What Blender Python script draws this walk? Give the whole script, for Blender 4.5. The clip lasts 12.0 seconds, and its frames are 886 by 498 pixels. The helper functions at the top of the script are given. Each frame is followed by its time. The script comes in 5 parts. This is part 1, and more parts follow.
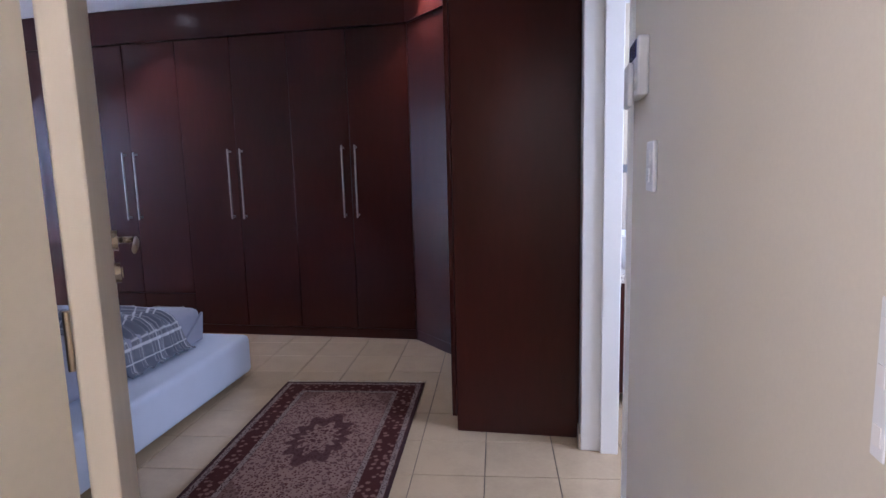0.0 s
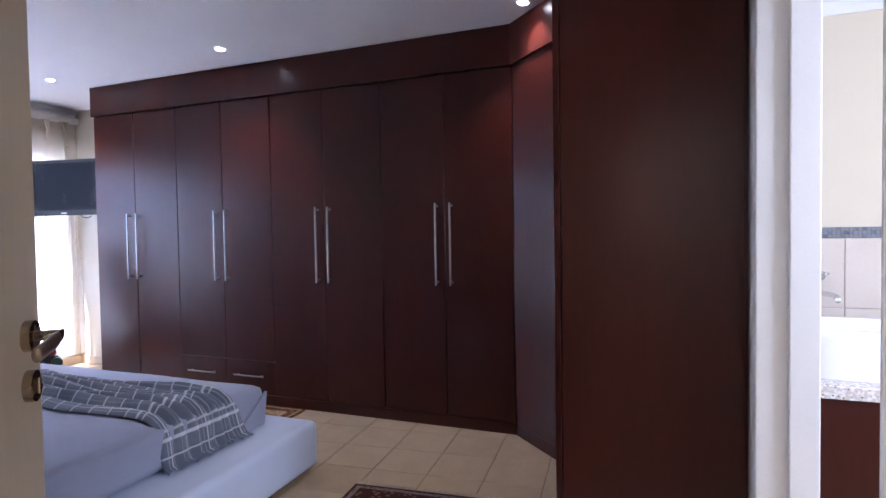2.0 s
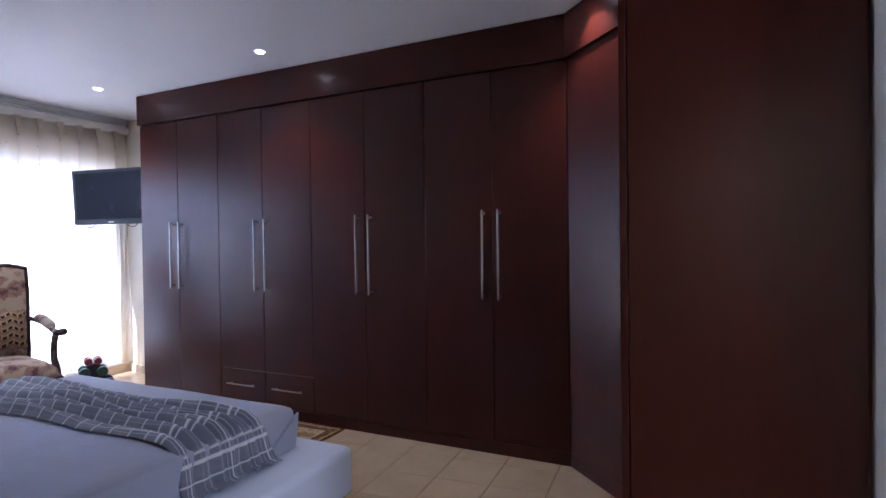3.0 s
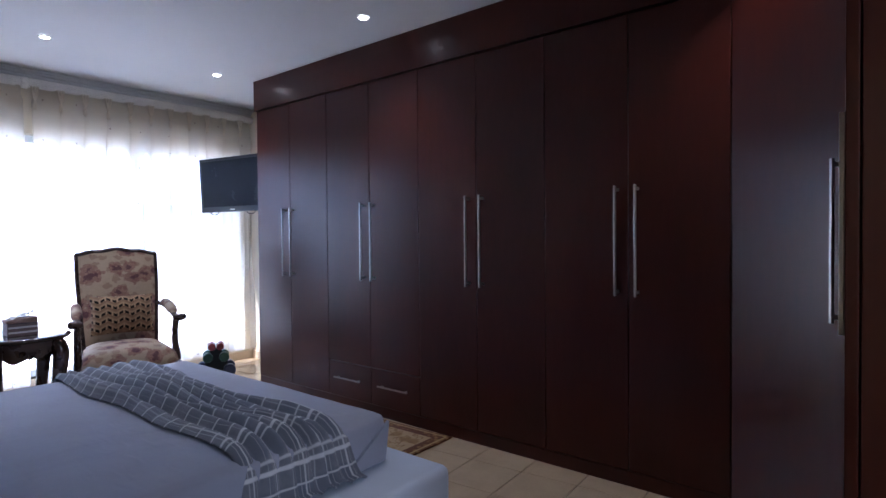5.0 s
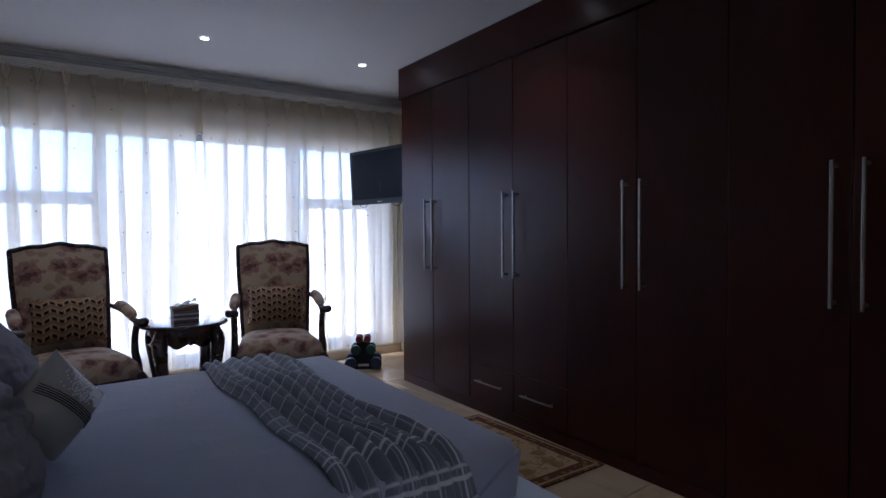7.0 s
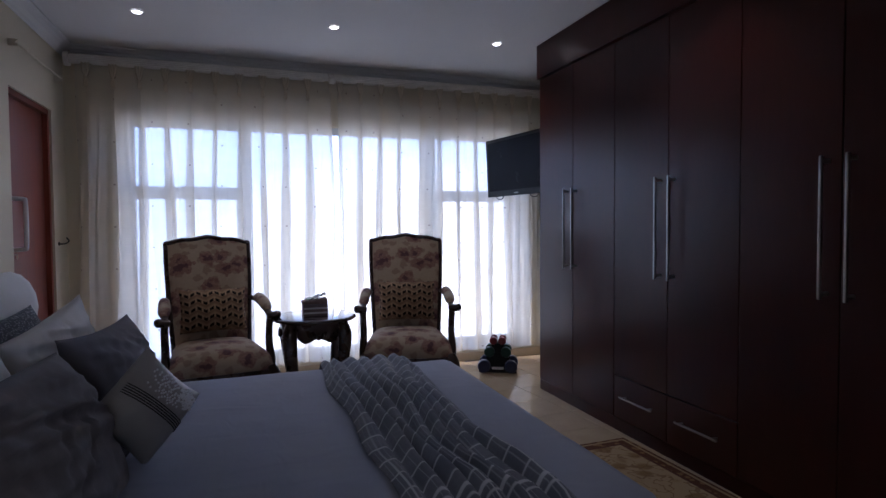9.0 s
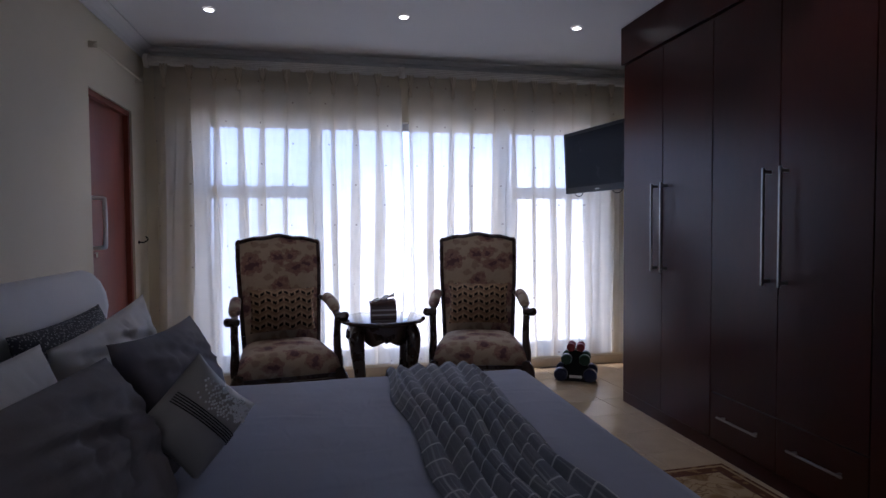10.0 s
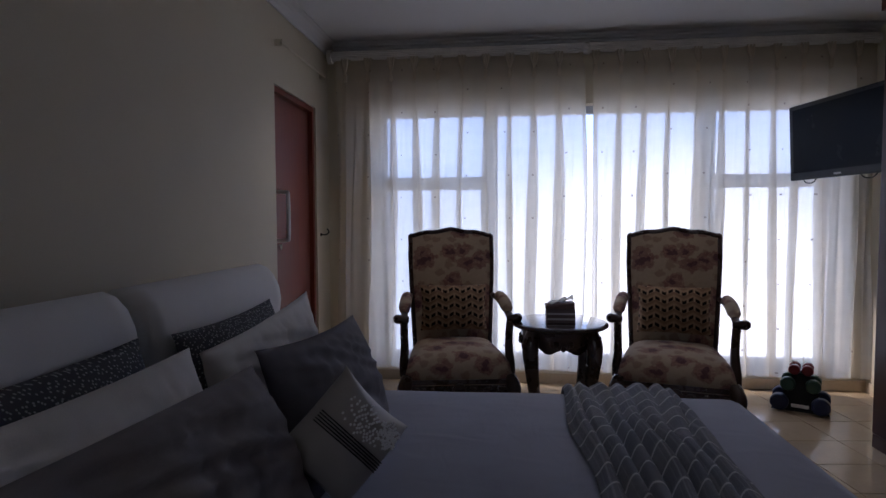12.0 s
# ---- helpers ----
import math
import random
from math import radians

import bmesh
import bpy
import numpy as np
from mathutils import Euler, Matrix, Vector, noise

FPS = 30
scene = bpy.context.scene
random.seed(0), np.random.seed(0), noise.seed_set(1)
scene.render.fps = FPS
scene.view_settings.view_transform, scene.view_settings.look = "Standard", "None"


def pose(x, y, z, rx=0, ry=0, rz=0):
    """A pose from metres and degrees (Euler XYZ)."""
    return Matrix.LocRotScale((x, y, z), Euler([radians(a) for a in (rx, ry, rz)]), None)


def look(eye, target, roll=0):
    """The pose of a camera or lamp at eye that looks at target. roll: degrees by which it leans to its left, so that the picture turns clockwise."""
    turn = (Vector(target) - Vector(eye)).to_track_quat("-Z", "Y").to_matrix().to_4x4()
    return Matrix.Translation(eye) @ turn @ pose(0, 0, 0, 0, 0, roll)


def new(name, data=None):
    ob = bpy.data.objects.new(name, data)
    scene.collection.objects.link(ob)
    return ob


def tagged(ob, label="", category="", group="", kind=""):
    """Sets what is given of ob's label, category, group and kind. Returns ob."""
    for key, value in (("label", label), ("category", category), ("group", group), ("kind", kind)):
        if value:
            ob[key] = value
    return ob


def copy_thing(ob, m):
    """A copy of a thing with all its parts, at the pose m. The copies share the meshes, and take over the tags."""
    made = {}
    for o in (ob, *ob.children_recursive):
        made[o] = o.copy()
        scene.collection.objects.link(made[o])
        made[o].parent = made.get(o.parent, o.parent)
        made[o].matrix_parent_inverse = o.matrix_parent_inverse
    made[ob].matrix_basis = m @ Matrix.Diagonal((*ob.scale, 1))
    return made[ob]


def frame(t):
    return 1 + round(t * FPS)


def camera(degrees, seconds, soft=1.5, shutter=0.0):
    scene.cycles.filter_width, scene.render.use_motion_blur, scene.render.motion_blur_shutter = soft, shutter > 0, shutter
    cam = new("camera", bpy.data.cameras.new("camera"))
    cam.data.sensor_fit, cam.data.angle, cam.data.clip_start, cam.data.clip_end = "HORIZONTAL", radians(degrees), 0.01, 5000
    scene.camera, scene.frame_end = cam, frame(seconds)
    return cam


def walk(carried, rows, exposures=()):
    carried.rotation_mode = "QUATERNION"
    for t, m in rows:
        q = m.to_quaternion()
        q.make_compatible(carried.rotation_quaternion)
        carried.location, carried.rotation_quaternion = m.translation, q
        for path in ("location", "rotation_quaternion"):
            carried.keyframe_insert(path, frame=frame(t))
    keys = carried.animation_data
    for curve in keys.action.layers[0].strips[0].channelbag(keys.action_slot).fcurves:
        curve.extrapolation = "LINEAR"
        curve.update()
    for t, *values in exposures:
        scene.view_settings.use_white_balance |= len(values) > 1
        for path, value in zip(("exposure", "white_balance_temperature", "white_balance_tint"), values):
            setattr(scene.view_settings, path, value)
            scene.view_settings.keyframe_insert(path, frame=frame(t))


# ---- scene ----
cam = camera(75.5, 12.0)
PATH = [
    (0, (-0.505, 2.891, 1.329), (-0.878, 4.835, 1.049), -1.5),
    (0.5, (-0.533, 3.043, 1.348), (-0.953, 4.988, 1.145), -1.5),
    (1, (-0.541, 3.207, 1.347), (-1.024, 5.142, 1.208), -1.4),
    (1.5, (-0.553, 3.38, 1.35), (-1.153, 5.285, 1.259), -1.2),
    (2, (-0.605, 3.542, 1.333), (-1.347, 5.398, 1.27), -0.9),
    (2.5, (-0.654, 3.68, 1.338), (-1.474, 5.503, 1.298), -0.8),
    (4.5, (-0.828, 4.219, 1.277), (-2.027, 5.819, 1.246), -0.6),
    (5, (-0.89, 4.324, 1.266), (-2.174, 5.857, 1.228), -0.5),
    (5.5, (-0.941, 4.421, 1.265), (-2.325, 5.865, 1.223), -0.5),
    (6, (-0.963, 4.504, 1.273), (-2.464, 5.824, 1.22), -0.5),
    (6.5, (-1.007, 4.585, 1.272), (-2.598, 5.796, 1.215), -0.5),
    (7, (-1.114, 4.689, 1.263), (-2.772, 5.807, 1.205), -0.4),
    (9, (-1.402, 4.991, 1.254), (-3.293, 5.636, 1.181), -0.4),
    (9.5, (-1.53, 5.041, 1.248), (-3.461, 5.557, 1.181), -0.4),
    (10, (-1.618, 5.06, 1.253), (-3.576, 5.458, 1.178), -0.4),
    (10.5, (-1.718, 5.089, 1.248), (-3.701, 5.336, 1.172), -0.3),
    (11, (-1.796, 5.123, 1.262), (-3.793, 5.186, 1.174), -0.2),
    (11.5, (-1.882, 5.095, 1.267), (-3.878, 5.023, 1.17), -0.2),
    (12, (-1.974, 5.099, 1.269), (-3.96, 4.881, 1.167), -0.2),
]
walk(cam, [(t, look(eye, target, roll)) for t, eye, target, roll in PATH],
     exposures=[(0.0, 1.8, 5250, 26), (0.5, 2.05, 5350, 26), (1.0, 2.17, 5450, 25), (1.5, 2.17, 5450, 26), (2.5, 1.8, 5500, 25), (4.5, 1.42, 5400, 20), (5.5, 0.86, 5400, 19), (7.0, -0.09, 5500, 18), (9.0, -0.42, 5700, 21), (10.5, -0.62, 5900, 23), (12.0, -0.9, 6050, 22)])

# ---- world and light ----
SUN_ELEV, SUN_TURN = 52.0, 200.0
world = bpy.data.worlds.new("world")
scene.world = world
world.use_nodes = True
wn = world.node_tree
sky = wn.nodes.new("ShaderNodeTexSky")
sky.sky_type = "NISHITA"
sky.sun_disc = False
sky.sun_elevation, sky.sun_rotation = radians(SUN_ELEV), radians(SUN_TURN)
wn.links.new(sky.outputs["Color"], wn.nodes["Background"].inputs["Color"])
wn.nodes["Background"].inputs["Strength"].default_value = 0.12


def lamp(name, kind, m, energy, colour=(1, 1, 1), **more):
    data = bpy.data.lights.new(name, kind)
    data.energy, data.color = energy, colour
    if kind == "SUN":
        data.angle = more["angle"]
    if kind == "AREA":
        data.shape, data.size, data.size_y = "RECTANGLE", more["size"], more["size_y"]
    if kind == "SPOT":
        data.spot_size, data.spot_blend, data.shadow_soft_size = more["spot"], 0.6, 0.03
    ob = new(name, data)
    ob.matrix_world = m
    return ob


sun_from = Vector((math.cos(radians(SUN_ELEV)) * math.sin(radians(SUN_TURN)), math.cos(radians(SUN_ELEV)) * math.cos(radians(SUN_TURN)), math.sin(radians(SUN_ELEV))))
lamp("sun", "SUN", look(sun_from * 20, (0, 0, 0)), 4.6, (1.0, 0.95, 0.86), angle=radians(0.6))
# fill lamps added in bathroom and passage, for daylight whose openings are unseen
lamp("bathroom_fill", "AREA", look((1.70, 4.75, 1.6), (-0.9, 4.9, 1.3)), 20, (0.86, 0.93, 1.0), size=1.0, size_y=1.0)
lamp("passage_fill", "AREA", look((-1.19, 2.0, 1.6), (-0.3, 1.9, 1.4)), 25, (1.0, 0.96, 0.92), size=1.0, size_y=1.8)
DOWNLIGHTS = ((-3.55, 6.75), (-5.39, 6.79), (-5.40, 5.577), (-5.495, 4.355), (-1.39, 6.81))
for px, py in DOWNLIGHTS:
    lamp("downlight_beam", "SPOT", pose(px, py, 2.62), 10.0, (1.0, 0.92, 0.8), spot=radians(100))


# ---- materials ----
def material(name, base, rough=0.6, metal=0.0, vary=0.12, scale=6.0, fine=90.0, bump=0.15, spec=0.5, coat=0.0, stretch=(1, 1, 1), sheen=0.0, random_shift=0.0, wear=0.05, crease=0.0):
    """Base colour with variation at two scales, rough relief, and a little roughness wear."""
    m = bpy.data.materials.new(name)
    m.use_nodes = True
    t = m.node_tree
    b = t.nodes["Principled BSDF"]
    b.inputs["Metallic"].default_value = metal
    b.inputs["Specular IOR Level"].default_value = spec
    b.inputs["Coat Weight"].default_value = coat
    b.inputs["Coat Roughness"].default_value = 0.15
    b.inputs["Sheen Weight"].default_value = sheen
    co = t.nodes.new("ShaderNodeTexCoord")
    mp = t.nodes.new("ShaderNodeMapping")
    mp.inputs["Scale"].default_value = stretch
    t.links.new(co.outputs["Object"], mp.inputs["Vector"])
    if random_shift:
        each = t.nodes.new("ShaderNodeObjectInfo")
        far = t.nodes.new("ShaderNodeMath")
        far.operation = "MULTIPLY"
        far.inputs[1].default_value = 31.0
        t.links.new(each.outputs["Random"], far.inputs[0])
        t.links.new(far.outputs[0], mp.inputs["Location"])
    n1, n2 = t.nodes.new("ShaderNodeTexNoise"), t.nodes.new("ShaderNodeTexNoise")
    for n, sc in ((n1, scale), (n2, fine)):
        n.inputs["Scale"].default_value = sc
        n.inputs["Detail"].default_value = 5
        t.links.new(mp.outputs["Vector"], n.inputs["Vector"])
    add = t.nodes.new("ShaderNodeMath")
    add.operation = "ADD"
    t.links.new(n1.outputs["Fac"], add.inputs[0])
    half = t.nodes.new("ShaderNodeMath")
    half.operation = "MULTIPLY"
    half.inputs[1].default_value = 0.5
    t.links.new(n2.outputs["Fac"], half.inputs[0])
    t.links.new(half.outputs[0], add.inputs[1])
    fac = add.outputs[0]
    if random_shift:
        info = t.nodes.new("ShaderNodeObjectInfo")
        mul = t.nodes.new("ShaderNodeMath")
        mul.operation = "MULTIPLY_ADD"
        mul.inputs[1].default_value = random_shift
        t.links.new(info.outputs["Random"], mul.inputs[0])
        t.links.new(fac, mul.inputs[2])
        fac = mul.outputs[0]
    ramp = t.nodes.new("ShaderNodeValToRGB")
    ramp.color_ramp.elements[0].position, ramp.color_ramp.elements[1].position = 0.4, 1.1
    ramp.color_ramp.elements[0].color = (*[c * (1 - vary) for c in base], 1)
    ramp.color_ramp.elements[1].color = (*[min(1, c * (1 + vary)) for c in base], 1)
    t.links.new(fac, ramp.inputs["Fac"])
    t.links.new(ramp.outputs["Color"], b.inputs["Base Color"])
    rr = t.nodes.new("ShaderNodeMapRange")
    rr.inputs["From Min"].default_value, rr.inputs["From Max"].default_value = 0.2, 0.8
    rr.inputs["To Min"].default_value, rr.inputs["To Max"].default_value = max(0, rough - wear), min(1, rough + wear)
    t.links.new(n1.outputs["Fac"], rr.inputs["Value"])
    t.links.new(rr.outputs["Result"], b.inputs["Roughness"])
    if bump:
        bp = t.nodes.new("ShaderNodeBump")
        bp.inputs["Strength"].default_value, bp.inputs["Distance"].default_value = bump, 0.002
        t.links.new(n2.outputs["Fac"], bp.inputs["Height"])
        t.links.new(bp.outputs["Normal"], b.inputs["Normal"])
        if crease:
            # soft cloth creases, some drawn out across the cloth
            for sc, st, aim in ((11.0, (1.0, 0.45, 1.0), 0.012), (26.0, (0.4, 1.0, 1.0), 0.005)):
                mc, nc, bc = t.nodes.new("ShaderNodeMapping"), t.nodes.new("ShaderNodeTexNoise"), t.nodes.new("ShaderNodeBump")
                mc.inputs["Scale"].default_value, mc.inputs["Rotation"].default_value = st, (0, 0, 0.6 * sc)
                nc.noise_type = "RIDGED_MULTIFRACTAL"
                nc.inputs["Scale"].default_value, nc.inputs["Detail"].default_value, nc.inputs["Distortion"].default_value = sc * 0.8, 3.0, 0.8
                t.links.new(co.outputs["Object"], mc.inputs["Vector"])
                t.links.new(mc.outputs["Vector"], nc.inputs["Vector"])
                bc.inputs["Strength"].default_value, bc.inputs["Distance"].default_value = crease, aim
                t.links.new(nc.outputs["Fac"], bc.inputs["Height"])
                last = b.inputs["Normal"].links[0].from_socket
                t.links.new(last, bc.inputs["Normal"])
                t.links.new(bc.outputs["Normal"], b.inputs["Normal"])
    return m


PLASTER = material("cream_plaster", (0.63, 0.565, 0.44), 0.75, vary=0.04, scale=2.5, fine=160, bump=0.12, spec=0.25)
WHITE = material("white_paint", (0.78, 0.77, 0.74), 0.45, vary=0.04, scale=3, fine=120, bump=0.06)
CEILING = material("ceiling_paint", (0.74, 0.74, 0.74), 0.85, vary=0.03, scale=1.5, fine=140, bump=0.08, spec=0.2)
FRAME_PAINT = material("cream_gloss_paint", (0.68, 0.62, 0.5), 0.4, vary=0.05, scale=3, fine=60, bump=0.05)
LEAF_PAINT = material("cream_door_paint", (0.77, 0.7, 0.58), 0.5, vary=0.07, scale=4, fine=40, bump=0.08, stretch=(1, 1, 0.1))
MAHOGANY = material("dark_mahogany", (0.037, 0.0068, 0.0045), 0.28, vary=0.3, scale=2.6, fine=40, bump=0.0, spec=0.3, coat=0.0, stretch=(1, 1, 0.2), random_shift=0.1, wear=0.008)
DARK_WOOD = material("dark_carved_wood", (0.034, 0.017, 0.012), 0.28, vary=0.4, scale=9, fine=60, bump=0.1, coat=0.3)
STEEL = material("brushed_steel", (0.36, 0.34, 0.32), 0.32, 1.0, vary=0.08, scale=10, fine=200, bump=0.05)
BRASS = material("satin_brass", (0.44, 0.37, 0.29), 0.28, 1.0, vary=0.1, scale=12, fine=120, bump=0.03)
TILE = material("cream_floor_tile", (0.47, 0.355, 0.225), 0.1, wear=0.03, vary=0.1, scale=7, fine=60, bump=0.04, random_shift=0.2)
PALE_GROUT = material("pale_grout", (0.5, 0.45, 0.39), 0.85, vary=0.1, scale=20, fine=200)
GROUT = material("dark_grout", (0.16, 0.13, 0.1), 0.9, vary=0.2, scale=20, fine=200)
SHEET = material("grey_blue_sheet", (0.3, 0.315, 0.39), 0.85, vary=0.08, scale=4, fine=260, bump=0.2, spec=0.2, sheen=0.15, crease=0.32)
BASE_FABRIC = material("pale_blue_base_fabric", (0.54, 0.6, 0.72), 0.8, vary=0.05, scale=5, fine=300, bump=0.2, spec=0.2)
BLACK = material("black_plastic", (0.006, 0.006, 0.007), 0.35, vary=0.2, scale=10, fine=100, bump=0.03, spec=0.25)
SCREEN = material("dark_screen_glass", (0.005, 0.006, 0.009), 0.25, vary=0.1, scale=4, fine=40, bump=0.0, spec=0.06)
RED_DOOR = material("red_stained_door", (0.2, 0.045, 0.025), 0.45, vary=0.25, scale=5, fine=40, bump=0.1, stretch=(1, 1, 0.08))
PLASTIC = material("white_plastic", (0.74, 0.73, 0.7), 0.4, vary=0.03, scale=8, fine=90, bump=0.02)


class Graph:
    """Short hand for node graphs of patterned materials."""

    def __init__(self, name, rough=0.8, spec=0.3, metal=0.0, sheen=0.0):
        self.m = bpy.data.materials.new(name)
        self.m.use_nodes = True
        self.t = self.m.node_tree
        self.b = self.t.nodes["Principled BSDF"]
        for key, value in (("Roughness", rough), ("Specular IOR Level", spec), ("Metallic", metal), ("Sheen Weight", sheen)):
            self.b.inputs[key].default_value = value
        self.co = self.t.nodes.new("ShaderNodeTexCoord")

    def put(self, socket, value):
        if isinstance(value, (int, float)):
            socket.default_value = value
        elif isinstance(value, tuple):
            socket.default_value = (*value, 1) if len(value) == 3 and len(socket.default_value) == 4 else value
        else:
            self.t.links.new(value, socket)

    def math(self, op, a, b=0.0, c=0.0):
        n = self.t.nodes.new("ShaderNodeMath")
        n.operation = op
        for i, v in enumerate((a, b, c)):
            self.put(n.inputs[i], v)
        return n.outputs[0]

    def axes(self, source="Object"):
        n = self.t.nodes.new("ShaderNodeSeparateXYZ")
        self.t.links.new(self.co.outputs[source], n.inputs[0])
        return n.outputs[0], n.outputs[1], n.outputs[2]

    def noise(self, scale, detail=4.0, source="Object"):
        n = self.t.nodes.new("ShaderNodeTexNoise")
        n.inputs["Scale"].default_value, n.inputs["Detail"].default_value = scale, detail
        self.t.links.new(self.co.outputs[source], n.inputs["Vector"])
        return n.outputs["Fac"]

    def cells(self, scale, source="Object", out="Distance"):
        n = self.t.nodes.new("ShaderNodeTexVoronoi")
        n.inputs["Scale"].default_value = scale
        self.t.links.new(self.co.outputs[source], n.inputs["Vector"])
        return n.outputs[out]

    def flat_cells(self, a, b, scale, out="Distance"):
        v, n = self.t.nodes.new("ShaderNodeCombineXYZ"), self.t.nodes.new("ShaderNodeTexVoronoi")
        self.put(v.inputs[0], a)
        self.put(v.inputs[1], b)
        n.voronoi_dimensions = "2D"
        n.inputs["Scale"].default_value = scale
        self.t.links.new(v.outputs[0], n.inputs["Vector"])
        return n.outputs[out]

    def step(self, value, lo, hi):
        n = self.t.nodes.new("ShaderNodeMapRange")
        n.interpolation_type = "SMOOTHSTEP"
        for key, v in (("Value", value), ("From Min", lo), ("From Max", hi)):
            self.put(n.inputs[key], v)
        return n.outputs["Result"]

    def band(self, value, lo, hi, soft=0.003):
        return self.math("MULTIPLY", self.step(value, lo - soft, lo + soft), self.math("SUBTRACT", 1.0, self.step(value, hi - soft, hi + soft)))

    def mix(self, fac, a, b):
        n = self.t.nodes.new("ShaderNodeMix")
        n.data_type = "RGBA"
        self.put(n.inputs[0], fac)
        self.put(n.inputs[6], a)
        self.put(n.inputs[7], b)
        return n.outputs[2]

    def finish(self, colour, height=None, strength=0.3, distance=0.002):
        self.put(self.b.inputs["Base Color"], colour)
        if height is not None:
            n = self.t.nodes.new("ShaderNodeBump")
            n.inputs["Strength"].default_value, n.inputs["Distance"].default_value = strength, distance
            self.t.links.new(height, n.inputs["Height"])
            self.t.links.new(n.outputs["Normal"], self.b.inputs["Normal"])
        return self.m


def plaid_material():
    g = Graph("grey_plaid_fleece", 0.95, 0.1, sheen=0.2)
    u, v, _ = g.axes("UV")
    # thin cross lines all along, two bold ones near the hanging end; bold stripes with thin flanks lengthwise
    f = g.math("FRACT", g.math("DIVIDE", u, 0.108))
    lines = g.math("MULTIPLY", g.band(f, 0.29, 0.37, 0.03), 0.85)
    for at in (1.83, 2.005):
        lines = g.math("MAXIMUM", lines, g.band(u, at, at + 0.014, 0.003))
    f = g.math("FRACT", g.math("DIVIDE", v, 0.175))
    fade = g.math("MULTIPLY_ADD", g.step(u, 1.3, 1.75), 0.7, 0.3)
    for lo, hi, full in ((0.32, 0.37, 0.75), (0.21, 0.23, 0.45), (0.46, 0.48, 0.45), (0.90, 0.92, 0.45)):
        lines = g.math("MAXIMUM", lines, g.math("MULTIPLY", g.math("MULTIPLY", g.band(f, lo, hi, 0.012), full), fade))
    wide = g.math("MULTIPLY", g.band(g.math("FRACT", g.math("DIVIDE", u, 0.216)), 0.1, 0.6, 0.05), g.noise(60))
    base = g.mix(wide, (0.14, 0.15, 0.185), (0.21, 0.22, 0.25))
    worn = g.math("MULTIPLY", lines, g.step(g.noise(140, source="UV"), 0.12, 0.38))
    return g.finish(g.mix(worn, base, (0.6, 0.61, 0.64)), g.noise(420), 0.5, 0.003)


def floral_material():
    g = Graph("faded_floral_upholstery", 0.9, 0.15, sheen=0.1)
    x, y, z = g.axes()
    up = g.math("SUBTRACT", z, x)
    petals = g.math("ADD", g.flat_cells(y, up, 5.6), g.math("MULTIPLY", g.math("SUBTRACT", g.noise(22, 3), 0.5), 0.75))
    buds = g.math("ADD", g.flat_cells(g.math("ADD", y, 3.3), up, 9.5), g.math("MULTIPLY", g.math("SUBTRACT", g.noise(34, 3), 0.5), 0.6))
    flower = g.math("SUBTRACT", 1.0, g.step(petals, 0.30, 0.40))
    heart = g.math("SUBTRACT", 1.0, g.step(petals, 0.10, 0.2))
    leaf = g.math("SUBTRACT", 1.0, g.step(buds, 0.22, 0.34))
    veins = g.band(g.noise(26, 2), 0.48, 0.54, 0.02)
    c = g.mix(g.noise(40), (0.36, 0.28, 0.2), (0.46, 0.36, 0.26))
    c = g.mix(g.math("MULTIPLY", leaf, 0.6), c, (0.24, 0.15, 0.11))
    c = g.mix(g.math("MULTIPLY", flower, 0.68), c, (0.19, 0.075, 0.07))
    c = g.mix(g.math("MULTIPLY", g.math("MULTIPLY", flower, veins), 0.7), c, (0.36, 0.22, 0.17))
    c = g.mix(g.math("MULTIPLY", heart, 0.7), c, (0.07, 0.025, 0.045))
    return g.finish(c, g.noise(300), 0.3)


def weave_material():
    g = Graph("zigzag_woven_cushion", 0.9, 0.15)
    x, y, _ = g.axes()
    wave = g.math("MULTIPLY", g.math("PINGPONG", g.math("DIVIDE", x, 0.056), 1.0), 0.03)
    row = g.math("FRACT", g.math("DIVIDE", g.math("ADD", y, wave), 0.056))
    along = g.math("FRACT", g.math("DIVIDE", x, 0.04))
    hole = g.math("MULTIPLY", g.band(row, 0.04, 0.44, 0.08), g.band(along, 0.15, 0.85, 0.12))
    c = g.mix(g.step(row, 0.35, 0.95), (0.4, 0.27, 0.165), (0.21, 0.125, 0.075))
    return g.finish(g.mix(hole, c, (0.012, 0.009, 0.009)), row, 0.6, 0.006)


def dotted_material():
    g = Graph("charcoal_dotted_cotton", 0.85, 0.2)
    x, y, _ = g.axes()
    d = g.flat_cells(x, y, 78.0)
    c = g.mix(g.noise(6), (0.075, 0.077, 0.085), (0.11, 0.112, 0.125))
    return g.finish(g.mix(g.math("SUBTRACT", 1.0, g.step(d, 0.14, 0.24)), c, (0.46, 0.46, 0.46)), g.noise(300), 0.2)


